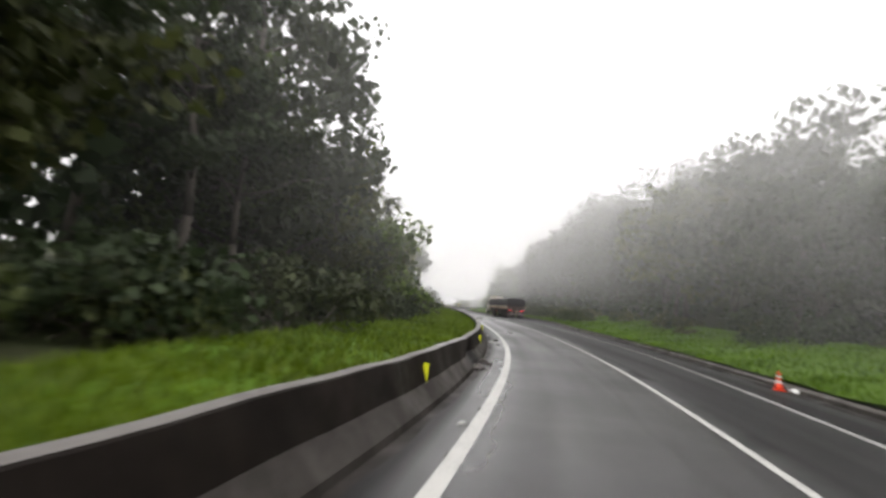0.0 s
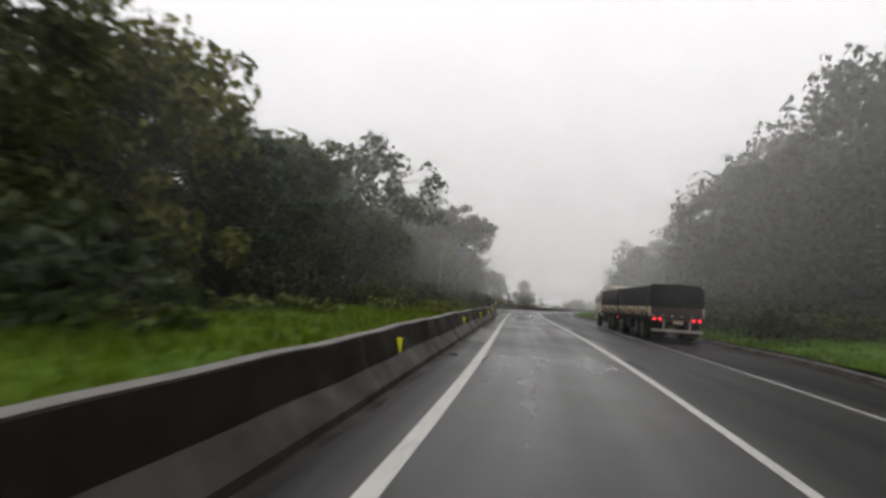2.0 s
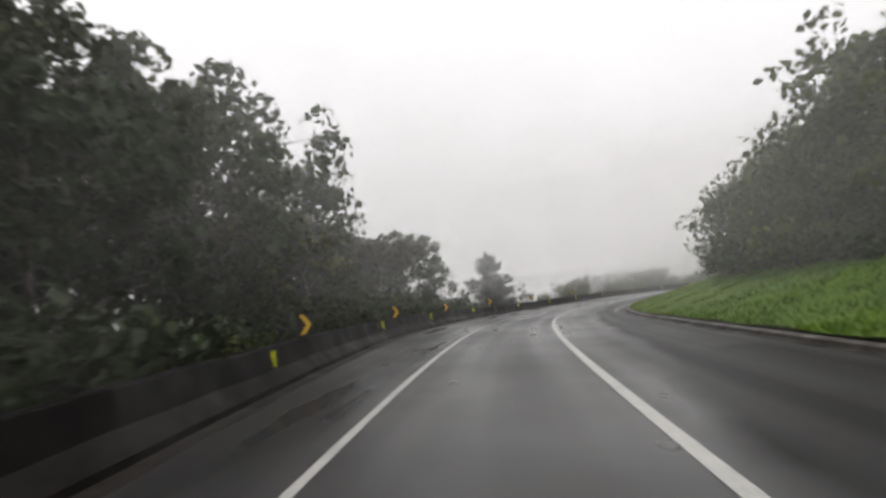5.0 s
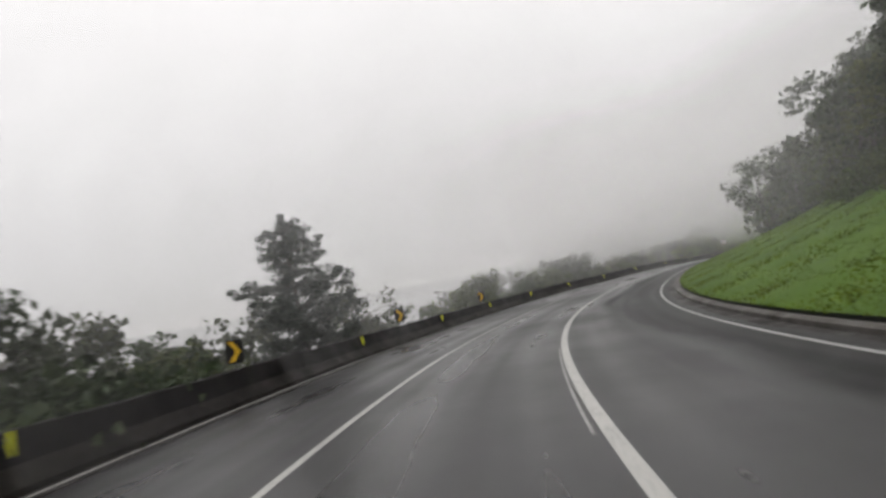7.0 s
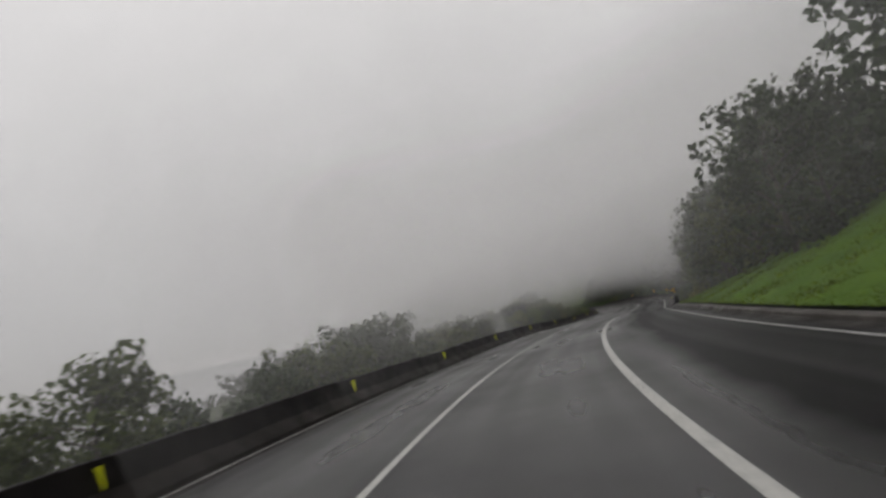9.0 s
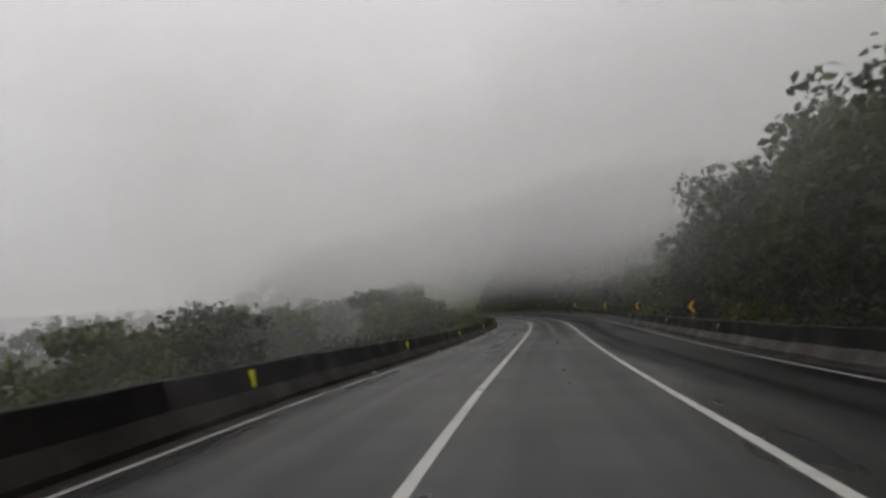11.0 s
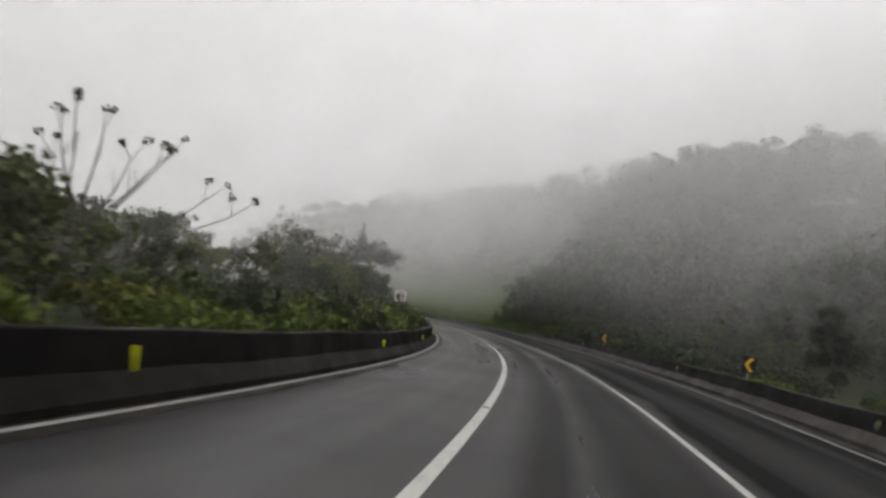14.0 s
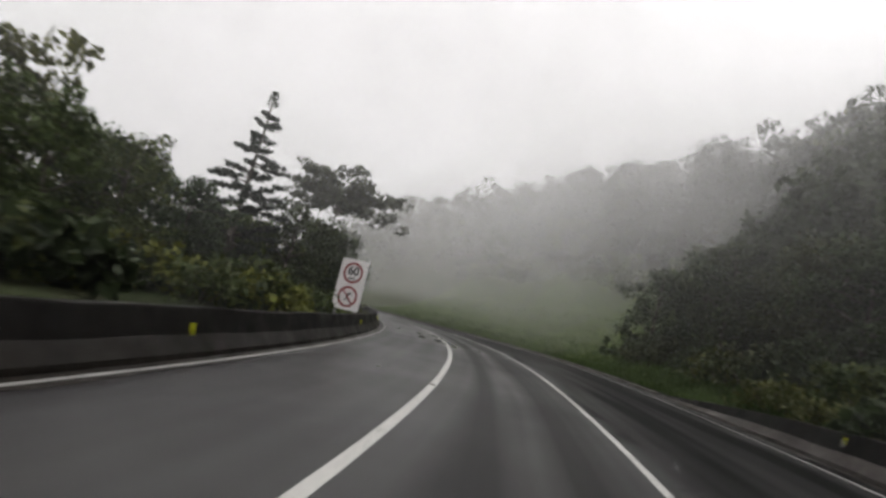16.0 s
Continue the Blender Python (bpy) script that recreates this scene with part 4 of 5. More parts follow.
def wood(kinds, side, first, last, near, far, count, low, high, tall=1.0, gap=2.6):
    """Trees scattered over a stretch of roadside, apart from one another. low, high: scale at its near and far side."""
    spots = []
    for _ in range(count * 14):
        if len(spots) == count:
            break
        s, q = rng.uniform(first, last), rng.uniform(0, 1)
        l = side_spot(side, s, near + (far - near) * q)
        if all((s - a) ** 2 + (l - b) ** 2 > gap ** 2 for a, b in spots):
            spots.append((s, l))
            k = (low + (high - low) * q) * rng.uniform(0.85, 1.15)
            put(kinds[int(rng.integers(len(kinds)))], s, l, k, rng.uniform(0, 360), 0.2, tall)


def back_rows(name, label, material, seed, rows):
    """Crowns of the trees behind the forest edge, too many and too hidden to count, joined."""
    r = np.random.default_rng(seed)
    cs, rad = [], []
    for side, first, last, near, far, count, high in rows:
        spots = []
        for _ in range(count * 12):
            if len(spots) == count:
                break
            s = r.uniform(first, last)
            l = side_spot(side, s, r.uniform(near, far))
            if all((s - a) ** 2 + (l - b) ** 2 > 6 for a, b in spots):
                spots.append((s, l))
                base, h = np.array(grounded(s, l)), high * r.uniform(0.85, 1.15)
                u = r.uniform(0.12, 1.0, 26)
                wide = h * 0.32 * np.sqrt(np.maximum(1 - (u - 0.45) ** 2 * 3.1, 0.02)) * np.sqrt(r.uniform(0.2, 1, 26))
                q = r.uniform(0, 6.28, 26)
                cs.append(base + np.stack([np.cos(q) * wide, np.sin(q) * wide, u * h], -1))
                rad.append(h * 0.12 * r.uniform(0.7, 1.15, 26))
    v, f, n = leaves(r, np.concatenate(cs), np.concatenate(rad), 17, 0.78, 0.8)
    return tagged(new(name, mesh(name, v, f, material, normals=n)), label, "woodland", kind="stuff")


HAZED_MIX = [BROAD[3], BROAD[3], BROAD[1]]
# left side: forest on the first straight, thinning out above the valley, then the far bend
wood([FINE[1], FINE[3], FINE[4]], 1, -66, -42, 5.0, 9, 9, 1.0, 1.2)
wood([FINE[1], FINE[3], FINE[4]], 1, -42, -22, 6.8, 11, 8, 0.82, 1.0)
wood(FINE[1:], 1, -22, -1, 6.8, 11, 8, 0.72, 0.88)
wood(FINE, 1, -1, 34, 6.0, 10, 15, 0.66, 0.84)
wood(FINE, 1, 34, 56, 6.5, 11, 10, 0.58, 0.7)
wood(HAZED_MIX, 1, 54, 66, 6, 12, 6, 1.1, 1.25)
wood(TALL, 1, 66, 92, 6, 12, 10, 0.9, 1.1)
wood(TALL, 1, 90, 119, 6.5, 13, 10, 0.58, 0.68)
wood([BROAD[0], BROAD[1], BROAD[0]], 1, 74, 95, 3.4, 5.0, 5, 0.8, 0.95, gap=4.0)
wood(FINE, 1, 36, 60, 9.5, 14.5, 8, 0.85, 1.0)
wood([UMBRELLA], 1, 104, 114, 6.5, 10, 2, 1.1, 1.15)
wood(BROAD, 1, 118, 127, 6, 11, 4, 0.7, 0.85)
wood(FINE[:3], 1, 160, 196, 9, 22, 13, 1.0, 1.15)
for s, l, k in ((319, 12.2, 0.6), (321.5, 11.3, 0.55), (324.5, 11.5, 0.6), (328, 11.2, 0.58)):
    put(FINE[2], s, l, k, s * 57 % 360, 0.2)
DENSE = [BROAD[1], BROAD[3], BROAD[4]]
BRUSH = [FINE[3], FINE[1], FINE[2]]
wood(DENSE, 1, 196, 218, 8, 16, 9, 0.55, 0.8)
wood(BRUSH, 1, 218, 244, 14, 30, 9, 0.55, 0.85)
wood(BRUSH, 1, 246, 256, 7.0, 14, 6, 0.46, 0.6)
wood(BRUSH, 1, 265, 300, 8, 24, 16, 0.40, 0.56)
wood(BRUSH, 1, 296, 314, 6.0, 12, 9, 0.48, 0.6)
wood(DENSE, 1, 316, 345, 6.0, 14, 12, 0.5, 0.6)
# right side
wood(BROAD, -1, -53, -20, 6.5, 10, 9, 0.8, 0.9)
wood(HAZED_MIX, -1, -20, 6, 6.5, 10, 8, 1.1, 1.25)
wood(TALL[:1], -1, 6, 28, 7.5, 10.5, 7, 0.75, 0.85)
wood(TALL[:1], -1, 28, 60, 9.5, 12.5, 9, 0.9, 1.0)
wood(HAZED_MIX, -1, 60, 88, 11, 15, 7, 0.7, 0.8)
wood([BROAD[4], BROAD[1], BROAD[4]], -1, 90, 113, 7.5, 12, 12, 0.85, 1.05)
wood(BROAD, -1, 112, 172, 10.5, 16, 15, 0.8, 0.95)
wood(BROAD, -1, 172, 200, 4.5, 9, 10, 0.86, 0.98)
wood([BROAD[0], BROAD[1], BROAD[3], BROAD[4]], -1, 200, 222, 4.5, 10, 12, 0.92, 1.1)
wood(BROAD, -1, 222, 262, 5.5, 13, 13, 0.46, 0.6)
wood(BROAD, -1, 262, 304, 6, 15, 12, 0.34, 0.5)
wood([FINE[0], FINE[2]], -1, 306, 334, 6.0, 14, 15, 0.75, 1.0)
wood(HAZED_MIX, -1, 336, 388, 22, 34, 14, 0.9, 1.1)
back_rows("forest", "dark forest rising behind the first row of trees", LEAF_DEEP, 41, [
    (1, -70, -30, 10, 22, 14, 13.5), (1, -30, 0, 13, 22, 9, 9.5), (1, 0, 34, 11, 20, 12, 8.5), (1, 34, 56, 12, 20, 9, 7.5), (1, 56, 92, 13, 20, 12, 14), (1, 0, 56, 18, 30, 16, 6),
    (-1, 86, 114, 15, 24, 9, 11), (-1, 112, 176, 17, 28, 16, 10), (-1, 172, 204, 10, 22, 10, 11)])
back_rows("forest", "wet forest on the slope with haze-greyed leaves", LEAF_HAZED, 42, [
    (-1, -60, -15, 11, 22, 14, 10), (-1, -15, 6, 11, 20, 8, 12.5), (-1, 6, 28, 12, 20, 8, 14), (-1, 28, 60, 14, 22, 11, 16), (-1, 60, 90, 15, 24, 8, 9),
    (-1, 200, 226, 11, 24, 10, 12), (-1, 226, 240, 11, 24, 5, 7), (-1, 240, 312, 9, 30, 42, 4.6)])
back_rows("forest", "wooded hillside above the bend, greyed for haze", LEAF_HAZED, 43, [
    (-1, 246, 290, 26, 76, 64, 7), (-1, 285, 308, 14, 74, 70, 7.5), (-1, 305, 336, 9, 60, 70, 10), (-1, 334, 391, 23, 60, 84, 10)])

# single trees that stand out
pine = tagged(conifer(31, 11.0, 3.7, 15, False), "lone dark pine with an uneven crown below the road", "tree")
pine.matrix_world = pose(*spot(129.3, 12.3, -3.6), 0, -3, 30) @ Matrix.Scale(0.93, 4)
spruce = tagged(conifer(32, 9.6, 3.5, 11, True, 0.5), "tall thin conifer with separate drooping boughs", "tree")
spruce.matrix_world = pose(*spot(316.4, 14.5, 0.0), 0, 0, 70)
put(UMBRELLA, 328.5, 12.0, 1.12, 40, 0.3)
for s, l, k in ((18.5, 12.0, 0.8), (52.0, 10.0, 1.25), (68.0, 10.5, 1.45), (249.7, 21.8, 0.75)):
    put(UMBRELLA, s, l, k, 50 * s, 0.3)
put(TALL[0], 143.5, 19.5, 0.78, 200, 0.3)
put(BROAD[0], 226.5, -11.0, 1.12, 20, 0.2)
put(BROAD[3], 231.5, -11.0, 0.92, 160, 0.2)
put(BROAD[1], 238.0, -11.5, 0.72, 250, 0.2)
put(TALL[1], -24.0, 14.0, 1.05, 10, 0.3)
put(TALL[0], -30.0, 13.5, 1.0, 80, 0.3)
put(BROAD[2], 109.0, 10.9, 0.76, 30, 0.2)
put(BROAD[2], 113.2, 11.2, 0.6, 140, 0.2)
put(UMBRELLA, 101.8, 11.2, 0.86, 75, 0.2)
put(BROAD[3], 132.5, 19.4, 1.15, 75, 0.3)
put(BROAD[1], 127.0, 17.8, 0.85, 75, 0.3)
put(TALL[1], 30.5, 11.3, 0.75, 120, 0.3)
for k, (s, l, size) in enumerate(((324.0, 12.2, 0.5), (327.5, 13.0, 0.55), (321.0, 12.6, 0.48))):
    put(BROAD[4], s, l, size, 70 * k, 0.2)
put(BROAD[1], 305.5, 18.5, 0.8, 20, 0.2)
put(BROAD[4], 303.0, 21.0, 0.95, 200, 0.2)
put(TALL[1], 95.5, 13.5, 0.8, 60, 0.3)
for k, (kind, s, l, size) in enumerate(((1, 230.0, -10.5, 0.72), (0, 233.5, -12.5, 0.72), (4, 237.0, -10.5, 0.72), (4, 242.0, -10.8, 0.78), (1, 246.5, -12.0, 0.78), (4, 252.0, -11.5, 0.7), (2, 258.5, -11.0, 0.6), (1, 262.5, -12.0, 0.62))):
    put(BROAD[kind], s, l, size, 95 * k, 0.2)
put(BROAD[4], 258.2, 14.7, 0.56, 130, 0.2)
put(BROAD[1], 252.0, 17.0, 0.62, 220, 0.2)
OLIVE.matrix_world = pose(*grounded(-17.0, 10.9, 0.2), 0, 0, 40)


def dead_tree():
    """A bare tree: curved branches that fork upwards and end in small leaf tufts."""
    r = np.random.default_rng(5)
    ob = tagged(new("tree"), "bare tree with thin forked branches and a few end tufts", "tree")
    bm = bmesh.new()
    stem = [Vector((0, 0, -0.3)), Vector((0.15, 0.1, 1.0)), Vector((0.1, 0.3, 2.0)), Vector((0.3, 0.2, 2.9))]
    for a, b, k in zip(stem, stem[1:], (0.10, 0.085, 0.07)):
        add_tube(bm, a, b, k, k - 0.015, 7)
    ends = []
    for k, (start, out, away, high) in enumerate(((1, 3.4, 4.2, 4.3), (1, 2.7, 3.5, 4.6), (2, 1.6, 2.4, 5.7), (2, 2.2, 1.2, 5.0), (2, 1.0, 1.6, 5.3), (3, 0.3, 0.8, 5.9), (3, -0.5, -0.3, 5.5), (3, 0.6, -0.8, 5.8), (2, -1.2, 0.6, 4.9))):
        base, tip = stem[start], Vector((out, away, high))
        pts = [base.lerp(tip, u) - Vector((0, 0, 0.9 * math.sin(math.pi * u) * (0.35 + 0.12 * (k % 3)))) + Vector(r.normal(size=3)) * 0.05 for u in (0, 0.3, 0.6, 0.85, 1.0)]
        pts[0], pts[-1] = base, tip
        for i in range(4):
            add_tube(bm, pts[i], pts[i + 1], 0.045 - 0.009 * i, 0.036 - 0.009 * i, 5)
        ends.append(tip)
        for i in (2, 3):
            twig = pts[i] + Vector((r.uniform(-0.5, 0.4), r.uniform(-0.5, 0.4), r.uniform(0.35, 0.8)))
            add_tube(bm, pts[i], twig, 0.018, 0.010, 4)
            ends.append(twig)
    part("trunk", bm, BARK, ob)
    pick = np.array([tuple(e) for k, e in enumerate(ends) if k % 3 != 1])
    v, f, n = leaves(r, pick, np.full(len(pick), 0.12), 9, 0.2)
    tagged(child(new("leafage", mesh("leafage", v, f, LEAF_DEEP)), ob), kind="stuff")
    return ob


dead_tree().matrix_world = pose(*grounded(261.0, 16.0), 0, 0, heading(261))


def thicket(kinds, side, first, last, near, far, count, low, high, joined=""):
    """Shrubs over a stretch of roadside; those that grow into one another become one joined cover."""
    cover = []
    for _ in range(count):
        s, k = rng.uniform(first, last), rng.uniform(low, high)
        d = max(rng.uniform(near, far), 1.45 * k + 0.1)
        x, y, z = grounded(s, side_spot(side, s, d), 0.1)
        kind, m = int(rng.choice(kinds)), pose(x, y, z, 0, 0, rng.uniform(0, 360)) @ Matrix.Scale(k, 4)
        if joined:
            cover.append((kind, np.array(m)))
        else:
            copy_thing(SHRUBS[kind], m)
    for kind in sorted({q[0] for q in cover}):
        v, f, n = SHRUB_FORMS[kind]
        ms = [q[1] for q in cover if q[0] == kind]
        vs = np.concatenate([v @ m[:3, :3].T + m[:3, 3] for m in ms])
        ns = np.concatenate([n @ m[:3, :3].T / np.linalg.norm(m[:3, 0]) for m in ms])
        fs = np.concatenate([f + i * len(v) for i in range(len(ms))])
        tagged(new("thicket", mesh("thicket", vs, fs, SHRUB_KINDS[kind][0], normals=ns)), joined, "shrubs", kind="stuff")


thicket([0, 2, 2], 1, -62, -44, 2.2, 4.5, 9, 0.9, 1.4)
thicket([0, 2, 2], 1, -44, -30, 4.4, 6.2, 7, 0.9, 1.4)
thicket([0, 2, 2], 1, -30, 2, 4.6, 6.2, 14, 0.8, 1.3)
thicket([0, 2, 3], 1, 2, 50, 3.0, 6, 28, 0.7, 1.2)
thicket([3, 1, 0], 1, 15, 59, 0.6, 2.6, 20, 0.4, 0.7)
thicket([0, 2, 0], 1, 50, 122, 1.5, 7, 36, 0.9, 1.5, "tangled wet shrubs between barrier and trees")
thicket([2, 0, 2], 1, 72, 124, 1.0, 2.5, 10, 0.8, 1.2)
thicket([2, 0, 2], 1, 84, 114, 0.7, 1.7, 14, 0.6, 1.0)
thicket([2, 0, 2, 2], 1, 84, 119, 1.8, 4.5, 22, 1.2, 1.7, "dark tangled shrubs behind the barrier")
thicket([2, 2, 0], 1, 96, 120, 3.5, 8, 18, 1.7, 2.3, "tall dark thicket falling towards the valley")
thicket([2, 2, 0], -1, 8, 50, 1.0, 4.5, 26, 0.7, 1.2, "dark wet shrubs behind the kerb")
thicket([0, 2], 1, 134, 205, 6, 14, 12, 1.0, 1.7)
thicket([0, 1, 2], 1, 205, 262, 2.0, 9, 26, 0.6, 1.1)
thicket([0, 1, 1, 0], 1, 262, 314, 1.6, 6, 42, 0.8, 1.4)
thicket([0, 1, 2], 1, 319.5, 334, 1.6, 6, 10, 0.8, 1.2)
thicket([0, 2], -1, -50, 90, 4.0, 6.5, 28, 0.5, 1.0, "low shrubs where the grass meets the trees")
thicket([2, 0], -1, 90, 113, 6.6, 8.2, 14, 1.0, 1.6)
thicket([0, 2, 0], -1, 112, 200, 8.5, 12, 20, 0.8, 1.4)
thicket([0, 1, 2], -1, 200, 240, 2.0, 6, 16, 0.8, 1.4)
thicket([0, 1, 2], -1, 240, 309, 1.4, 6, 26, 0.5, 1.0)
thicket([0, 1, 2], -1, 290, 318, 1.4, 5, 8, 0.6, 1.0)
thicket([0, 2], -1, 336, 390, 19, 25, 30, 1.2, 1.9, "shrubs where the meadow meets the hill forest")
thicket([2, 2, 0], 1, 108, 121, 1.4, 4.2, 18, 1.2, 1.7, "dark rounded shrubs behind the barrier")
thicket([0, 2, 2], -1, 304, 335, 4.0, 8, 20, 0.8, 1.5)

# the first of each kind stand among the others
for k, ob in enumerate(BROAD + TALL + FINE):
    ob.matrix_world = pose(*grounded(136 + 5 * k, 30 + k, 0.3))
UMBRELLA.matrix_world = pose(*grounded(110.5, 16.2, 0.3))
for k, ob in enumerate(SHRUBS):
    ob.matrix_world = pose(*grounded(206 + 5 * k, 9.5, 0.1))


def undergrowth(name, label, material, seed, side, stretches, count):
    """Leafy cover on the forest floor, too dense to count."""
    r = np.random.default_rng(seed)
    vs, fs, ns, at = [], [], [], 0
    forms = [shrub_leaves(300 + seed + i, 1.6, 1.3, 13, 15, 0.38)[:3] for i in range(3)]
    for first, last, near, far in stretches:
        for _ in range(int(count * (last - first) / 100)):
            s = r.uniform(first, last)
            p = np.array(grounded(s, side_spot(side, s, r.uniform(near, far)), 0.15))
            v, f, n = forms[int(r.integers(3))]
            a, k = r.uniform(0, 6.28), r.uniform(0.8, 1.5)
            w = np.stack([v[:, 0] * math.cos(a) - v[:, 1] * math.sin(a), v[:, 0] * math.sin(a) + v[:, 1] * math.cos(a), v[:, 2]], -1) * k + p
            vs.append(w)
            fs.append(f + at)
            ns.append(n)
            at += len(v)
    return tagged(new(name, mesh(name, np.concatenate(vs), np.concatenate(fs), material, normals=np.concatenate(ns))), label, "undergrowth", kind="stuff")


undergrowth("undergrowth", "dark wet undergrowth below the forest trees", LEAF_DEEP, 1, 1, [(-60, -42, 4.5, 12), (-42, 5, 6.2, 12), (5, 60, 6, 12), (60, 126, 2, 12), (135, 260, 5, 24), (262, 345, 3, 15), (285, 330, 3, 9), (285, 330, 4, 14)], 80)
undergrowth("undergrowth", "dark wet undergrowth on the hillside", LEAF_DEEP, 2, -1, [(-50, 90, 6.5, 12), (90, 172, 11, 18), (172, 204, 5, 12), (204, 309, 4, 24), (250, 312, 4, 20), (309, 334, 4.5, 14), (284, 309, 2.2, 6), (284, 320, 3.5, 10), (336, 390, 23, 36)], 80)


# ---------------------------------------------------------------- grass verges
def verge(name, label, first, last, near_of, far_of, count, blade, seed, dull=False):
    """A turf sheet on the ground with loose blades standing in it."""
    s, u = np.arange(first, last + 0.01, 1.0), np.linspace(0, 1, 14)
    ll = near_of(s)[:, None] + (far_of(s) - near_of(s))[:, None] * u
    ss = np.repeat(s[:, None], 14, 1)
    p = spot(ss, ll, land(ss, ll).reshape(ll.shape) + 0.13)
    p[..., 2] += 0.05 * np.sin(ss * 1.3) * np.cos(ll * 1.7)
    v, f = sheet(p if near_of(s)[0] > far_of(s)[0] else p[:, ::-1])
    top = tagged(new(name, mesh(name, v, f, ROUGH_TURF if dull else TURF, None, True)), label, "grass", kind="stuff")
    r = np.random.default_rng(seed)
    bs = r.uniform(first, last, count)
    bl = near_of(bs) + (far_of(bs) - near_of(bs)) * r.uniform(0, 1, count) ** 1.3
    base = spot(bs, bl, land(bs, bl) + 0.10)
    a, h = r.uniform(0, 2 * math.pi, count), blade * r.uniform(0.5, 1.4, count)
    side = np.stack([np.cos(a), np.sin(a), 0 * a], -1) * 0.03
    bendv = np.stack([-np.sin(a), np.cos(a), 0 * a], -1) * (h * r.uniform(0.1, 0.7, count))[:, None]
    tip = base + bendv + np.stack([0 * h, 0 * h, h], -1)
    v = np.stack([base - side, base + side, tip], 1).reshape(-1, 3)
    child(new("blades", mesh("blades", v, np.arange(count * 3).reshape(-1, 3), DULL_BLADE if dull else BLADE)), top)


verge("grass_verge", "bright wet green grass behind the barrier", -60, 50, lambda s: along(LEFT_WALL, s) + 0.24, lambda s: along(LEFT_WALL, s) + np.interp(s, [-60, -48, -42, -33, -25, -19, -8, 2, 23, 50], [1.8, 2.4, 3.6, 4.6, 5.2, 4.4, 4.2, 3.6, 3.6, 2.5]), 50000, 0.16, 1)
verge("grass_verge", "wet green grass between kerb and trees", -60, 92, lambda s: -right_edge(s) - 0.3, lambda s: -right_edge(s) - 7.0, 42000, 0.16, 2)
verge("grass_bank", "steep bright green grass bank above the road", 92, 196, lambda s: -right_edge(s) - 0.3, lambda s: -right_edge(s) - 10.5, 60000, 0.07, 3)
verge("grass_verge", "rough green grass beside the road bend", 309, 388, lambda s: -right_edge(s) - 0.3, lambda s: -right_edge(s) - np.interp(s, [309, 326, 338, 388], [4.5, 6, 22, 22]) - 1.2 * np.sin(s * 0.7), 60000, 0.22, 4, True)
verge("verge_soil", "damp weedy strip behind the low barrier", 196, 309, lambda s: -right_edge(s) - 0.25, lambda s: -right_edge(s) - 4.0, 25000, 0.22, 5, True)


# ---------------------------------------------------------------- wooded slopes farther off
def far_wood(name, label, material, seed, count, place, size, radius):
    r = np.random.default_rng(seed)
    c = place(r, count)
    c = np.concatenate([c, c + r.normal(size=c.shape) * radius * 0.6])
    v, f, n = leaves(r, c, radius * r.uniform(0.6, 1.2, len(c)), 30, size, 0.8)
    return tagged(new(name, mesh(name, v, f, material, normals=n)), label, "woodland", kind="stuff")


def valley_left(r, n):
    s, d = r.uniform(130, 300, n), r.uniform(24, 60, n)
    p = spot(s, along(LEFT_WALL, s) + d)
    p[:, 2] += land(s, along(LEFT_WALL, s) + d) + r.uniform(0, 5, n)
    return p


far_wood("valley_woods", "tree tops in the valley beside the road", LEAF_HAZED, 9, 600, valley_left, 0.8, 1.6)


def hill_beyond(r, n):
    a, d = np.radians(r.uniform(48, 128, n)), r.uniform(118, 215, n)
    x, y = 5 + d * np.cos(a), 318 + d * np.sin(a)
    s, l = station(x, y)
    keep = (np.abs(l) > 26) | (s > S_LAST + 18)
    x, y = x[keep], y[keep]
    return np.stack([x, y, terrain(x, y) + r.uniform(0.5, 9, len(x))], -1)


far_wood("hill_woods", "haze-greyed forest on the hill beyond the bend", LEAF_HAZED, 10, 1500, hill_beyond, 0.9, 1.9)


# ---------------------------------------------------------------- distance: glowing mist bank and ridge, with the haze painted in
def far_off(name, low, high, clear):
    """A plain surface of the distance, its haze put into the glow colour; with clear, it thins out towards its top."""
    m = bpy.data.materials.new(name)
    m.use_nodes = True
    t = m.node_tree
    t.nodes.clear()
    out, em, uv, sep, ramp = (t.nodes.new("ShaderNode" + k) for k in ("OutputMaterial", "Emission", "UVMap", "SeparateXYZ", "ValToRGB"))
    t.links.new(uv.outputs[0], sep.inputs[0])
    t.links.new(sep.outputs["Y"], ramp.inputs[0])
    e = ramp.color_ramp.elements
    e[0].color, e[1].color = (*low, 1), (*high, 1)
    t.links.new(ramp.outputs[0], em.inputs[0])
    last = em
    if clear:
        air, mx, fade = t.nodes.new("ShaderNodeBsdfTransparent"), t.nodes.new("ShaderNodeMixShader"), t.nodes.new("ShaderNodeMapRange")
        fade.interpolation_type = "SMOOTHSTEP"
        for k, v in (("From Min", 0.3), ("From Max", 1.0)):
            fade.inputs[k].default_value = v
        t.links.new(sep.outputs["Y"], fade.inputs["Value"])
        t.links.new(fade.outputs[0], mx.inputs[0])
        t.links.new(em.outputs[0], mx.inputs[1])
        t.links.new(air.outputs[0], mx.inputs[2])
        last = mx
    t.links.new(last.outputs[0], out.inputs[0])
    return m


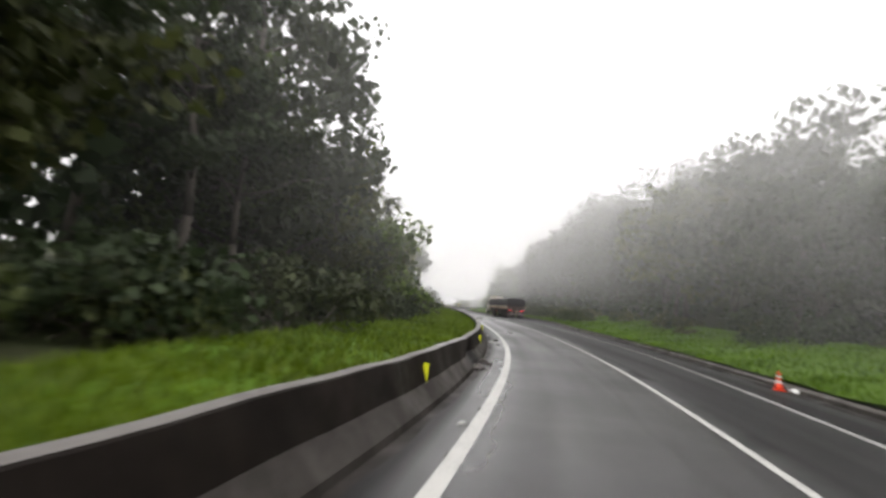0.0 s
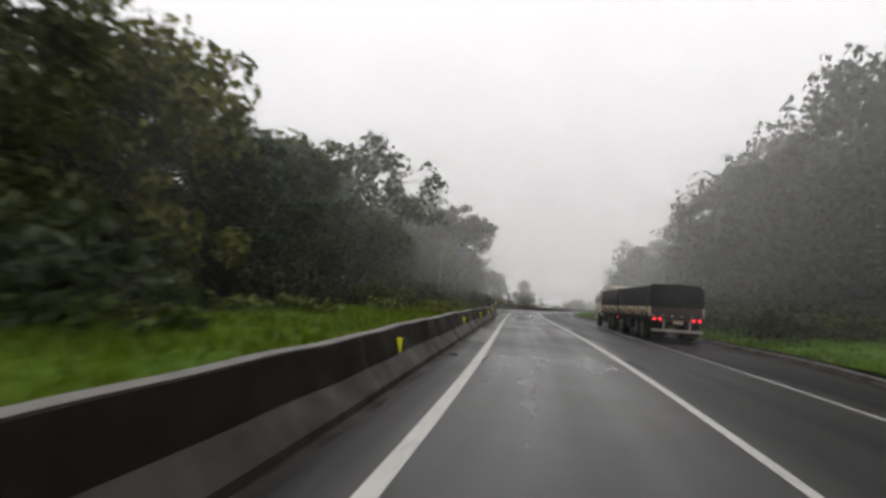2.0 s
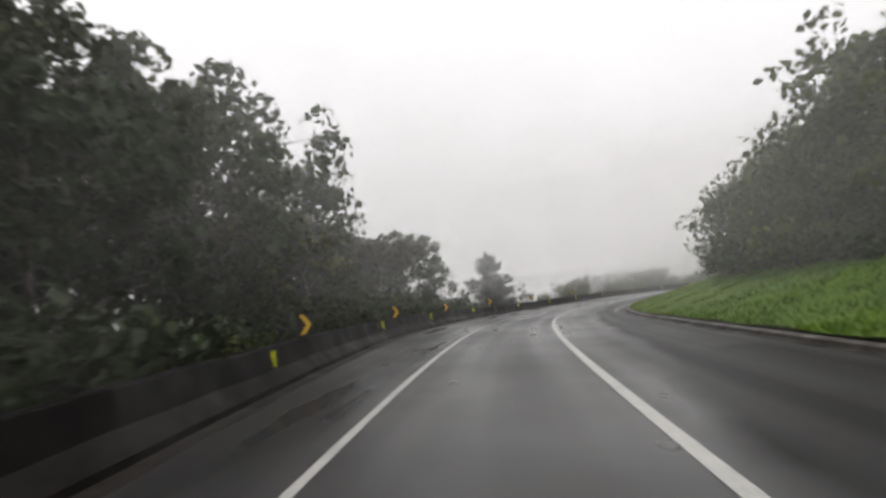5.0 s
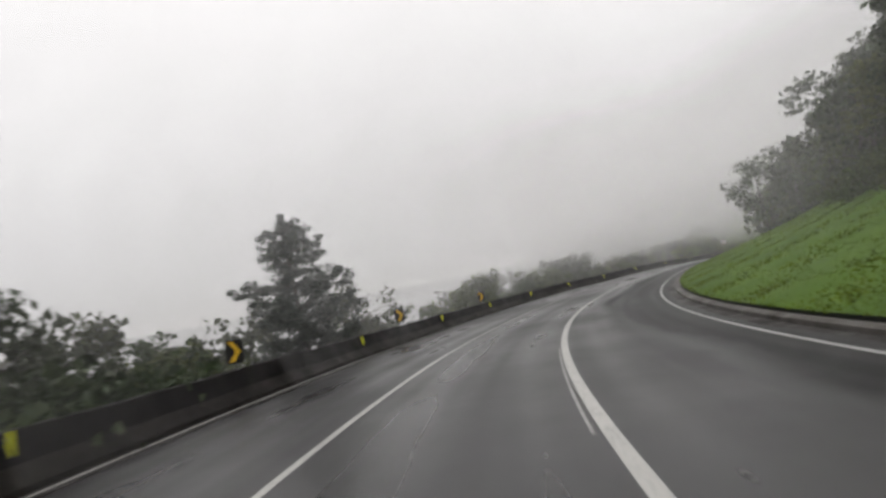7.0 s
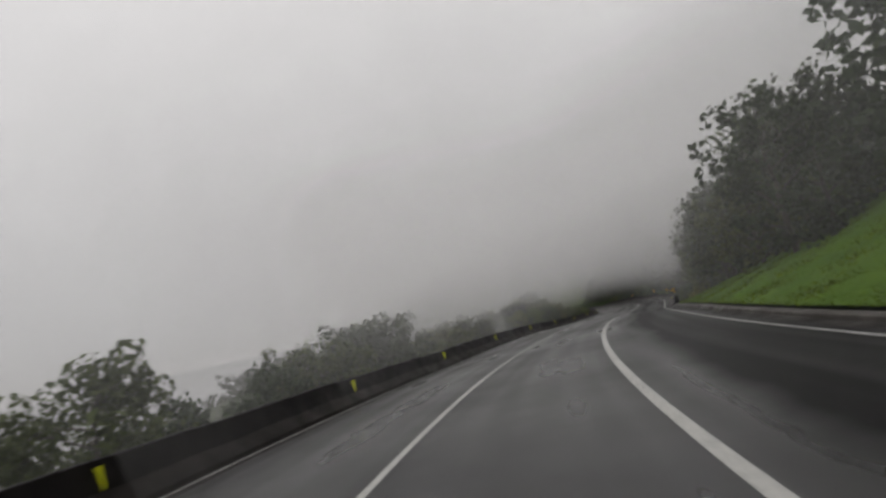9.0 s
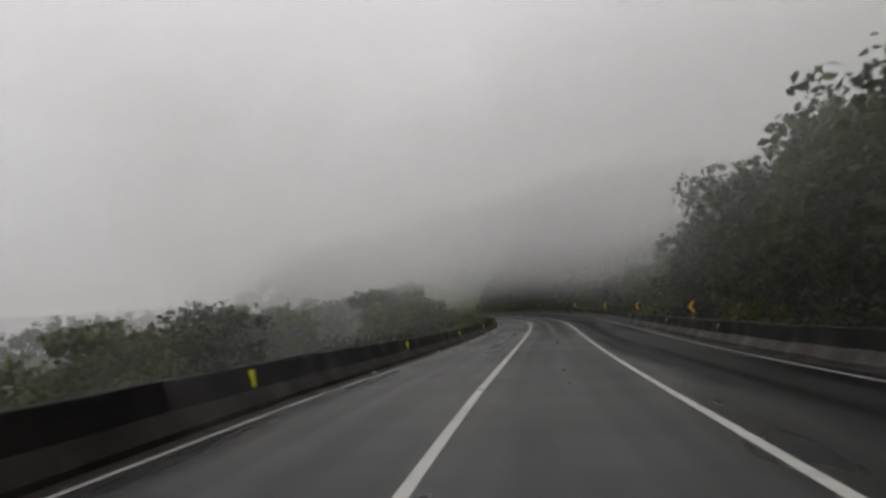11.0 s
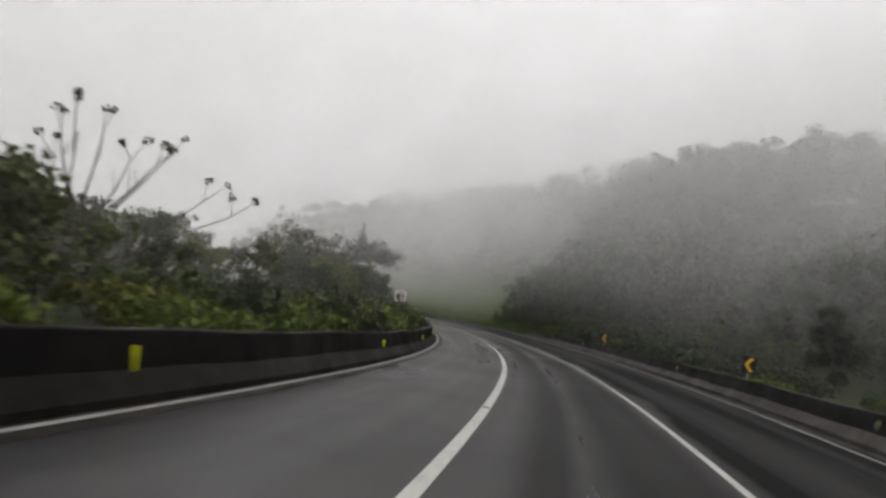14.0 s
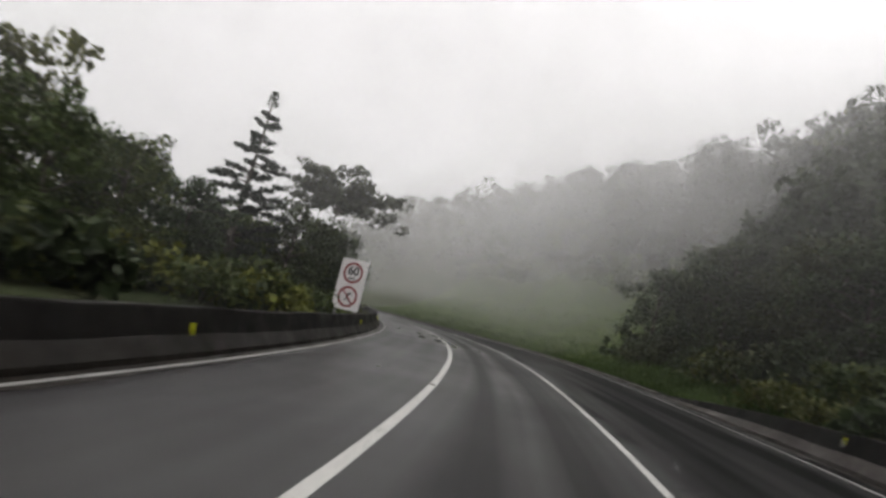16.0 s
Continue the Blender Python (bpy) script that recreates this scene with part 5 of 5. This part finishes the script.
def skyline(name, label, material, points, low, tops, rough, seed):
    """A distant skyline through points of the plan."""
    pts = np.array(points, float)
    k = np.concatenate([[0], np.cumsum(np.hypot(*np.diff(pts, axis=0).T))])
    u = np.arange(0, k[-1], 3.0)
    x, y, top = np.interp(u, k, pts[:, 0]), np.interp(u, k, pts[:, 1]), np.interp(u, k, tops)
    r = np.random.default_rng(seed)
    for w in (60, 24, 9):
        grid = np.arange(0, u[-1] + w, w)
        top = top + rough * w / 20 * np.interp(u, grid, r.normal(size=len(grid)))
    q = np.linspace(0, 1, 9)
    rows = np.stack([np.stack([x, y, low + (top - low) * p], -1) for p in q], 1)
    v, f = sheet(rows)
    uv = np.stack([np.repeat(u, 9), np.tile(q, len(u))], -1)
    return tagged(new(name, mesh(name, v, f, material, uv)), label, "backdrop", kind="structure")


ang = np.radians(np.arange(0, 361, 5))
skyline("backdrop", "glowing painted bank of mist closing the distance", far_off("painted_mist_glow", (0.44, 0.43, 0.43), (0.46, 0.45, 0.45), False),
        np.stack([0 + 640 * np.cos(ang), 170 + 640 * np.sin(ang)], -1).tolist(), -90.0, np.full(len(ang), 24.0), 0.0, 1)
skyline("backdrop", "ridge in painted glowing haze, fading into the cloud", far_off("ridge_haze_glow", (0.15, 0.15, 0.14), (0.36, 0.36, 0.35), True),
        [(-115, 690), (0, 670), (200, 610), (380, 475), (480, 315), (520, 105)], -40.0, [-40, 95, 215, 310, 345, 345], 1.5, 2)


# ---------------------------------------------------------------- mist between the trees
def mist(name, left, right, top, near):
    """Fine droplets lit by the sky, of a density left and right of the road: they thin out over the carriageway, upwards and far aside."""
    m = Mat(name, 1.0, 0.0, 0.0)
    uv, sep = m.add("ShaderNodeUVMap"), m.add("ShaderNodeSeparateXYZ")
    m.link(uv.outputs[0], sep.inputs[0])

    def sums(kind, p, q):
        n = m.add("ShaderNodeMath")
        n.operation = kind
        for k, v in enumerate((p, q)):
            if isinstance(v, (int, float)):
                n.inputs[k].default_value = v
            else:
                m.link(v, n.inputs[k])
        return n.outputs[0]

    def soft(value, lo, hi, a, b):
        n = m.add("ShaderNodeMapRange")
        n.interpolation_type = "SMOOTHSTEP"
        for k, v in (("From Min", lo), ("From Max", hi), ("To Min", a), ("To Max", b)):
            n.inputs[k].default_value = v
        m.link(value, n.inputs["Value"])
        return n.outputs[0]

    across, high = sep.outputs["X"], sep.outputs["Y"]
    aside, lift = sums("ABSOLUTE", across, 0), sums("MULTIPLY", sums("MAXIMUM", sums("SUBTRACT", high, 1.5), 0), 4)
    apart = sums("SQRT", sums("ADD", sums("MULTIPLY", aside, aside), sums("MULTIPLY", lift, lift)), 0)
    dense = sums("MULTIPLY", soft(apart, 1.6, near, 0.0, 1.0), soft(aside, 56.0, 78.0, 1.0, 0.0))
    dense = sums("MULTIPLY", dense, soft(high, top * 0.55, top, 1.0, 0.0))
    dense = sums("MULTIPLY", dense, soft(high, 4.0, 22.0, 1.0, 1.8))
    dense = sums("MULTIPLY", dense, soft(high, 0.2, near * 0.6, 0.58, 1.0))
    dense = sums("MULTIPLY", dense, soft(across, -9.0, 9.0, right, left))
    dense = sums("MULTIPLY", dense, m.grey(m.noise(0.06, 3), 0.65, 1.35))
    m.link(dense, m.b.inputs["Alpha"])
    return m.done((0.97, 0.965, 0.965))


# stretch of road up to s: density on its left and right, height, distance from the lane at which it is full
MISTS = [(s, top, mist("mist", left, right, top, near)) for s, left, right, top, near in (
    (20, 0.034, 0.084, 32, 12), (55, 0.060, 0.050, 32, 8), (95, 0.062, 0.055, 32, 6), (165, 0.075, 0.028, 34, 5.5), (200, 0.075, 0.044, 36, 8), (240, 0.050, 0.074, 40, 14), (300, 0.050, 0.086, 50, 24), (330, 0.044, 0.028, 60, 16), (400, 0.06, 0.075, 70, 8))]


def mist_veil(s, top, material):
    """One sheet of hanging droplets across the valley, open over the driven lane."""
    ls, hs = np.array([-80, -0.2, 3.7, 85.0]), np.array([-30, 2.35, top])
    ll, hh = np.meshgrid(ls, hs)
    t = np.interp(s, ST, TH)
    base = spot(s, 0)
    v = np.stack([base[0] - ll * np.cos(t), base[1] - ll * np.sin(t), base[2] + hh], -1).reshape(-1, 3)
    f = [[a, a + 1, a + 5, a + 4] for a in (0, 2, 4, 5, 6)]
    uv = np.stack([ll.ravel() - 1.8, hh.ravel()], -1)
    tagged(new("mist", mesh("mist", v, f, material, uv)), "thin grey veil of mist drifting among the wet trees", "mist", kind="stuff")


for s in np.arange(-40, 392, 8.0):
    mist_veil(float(s), *next((top, m) for last, top, m in MISTS if s < last))
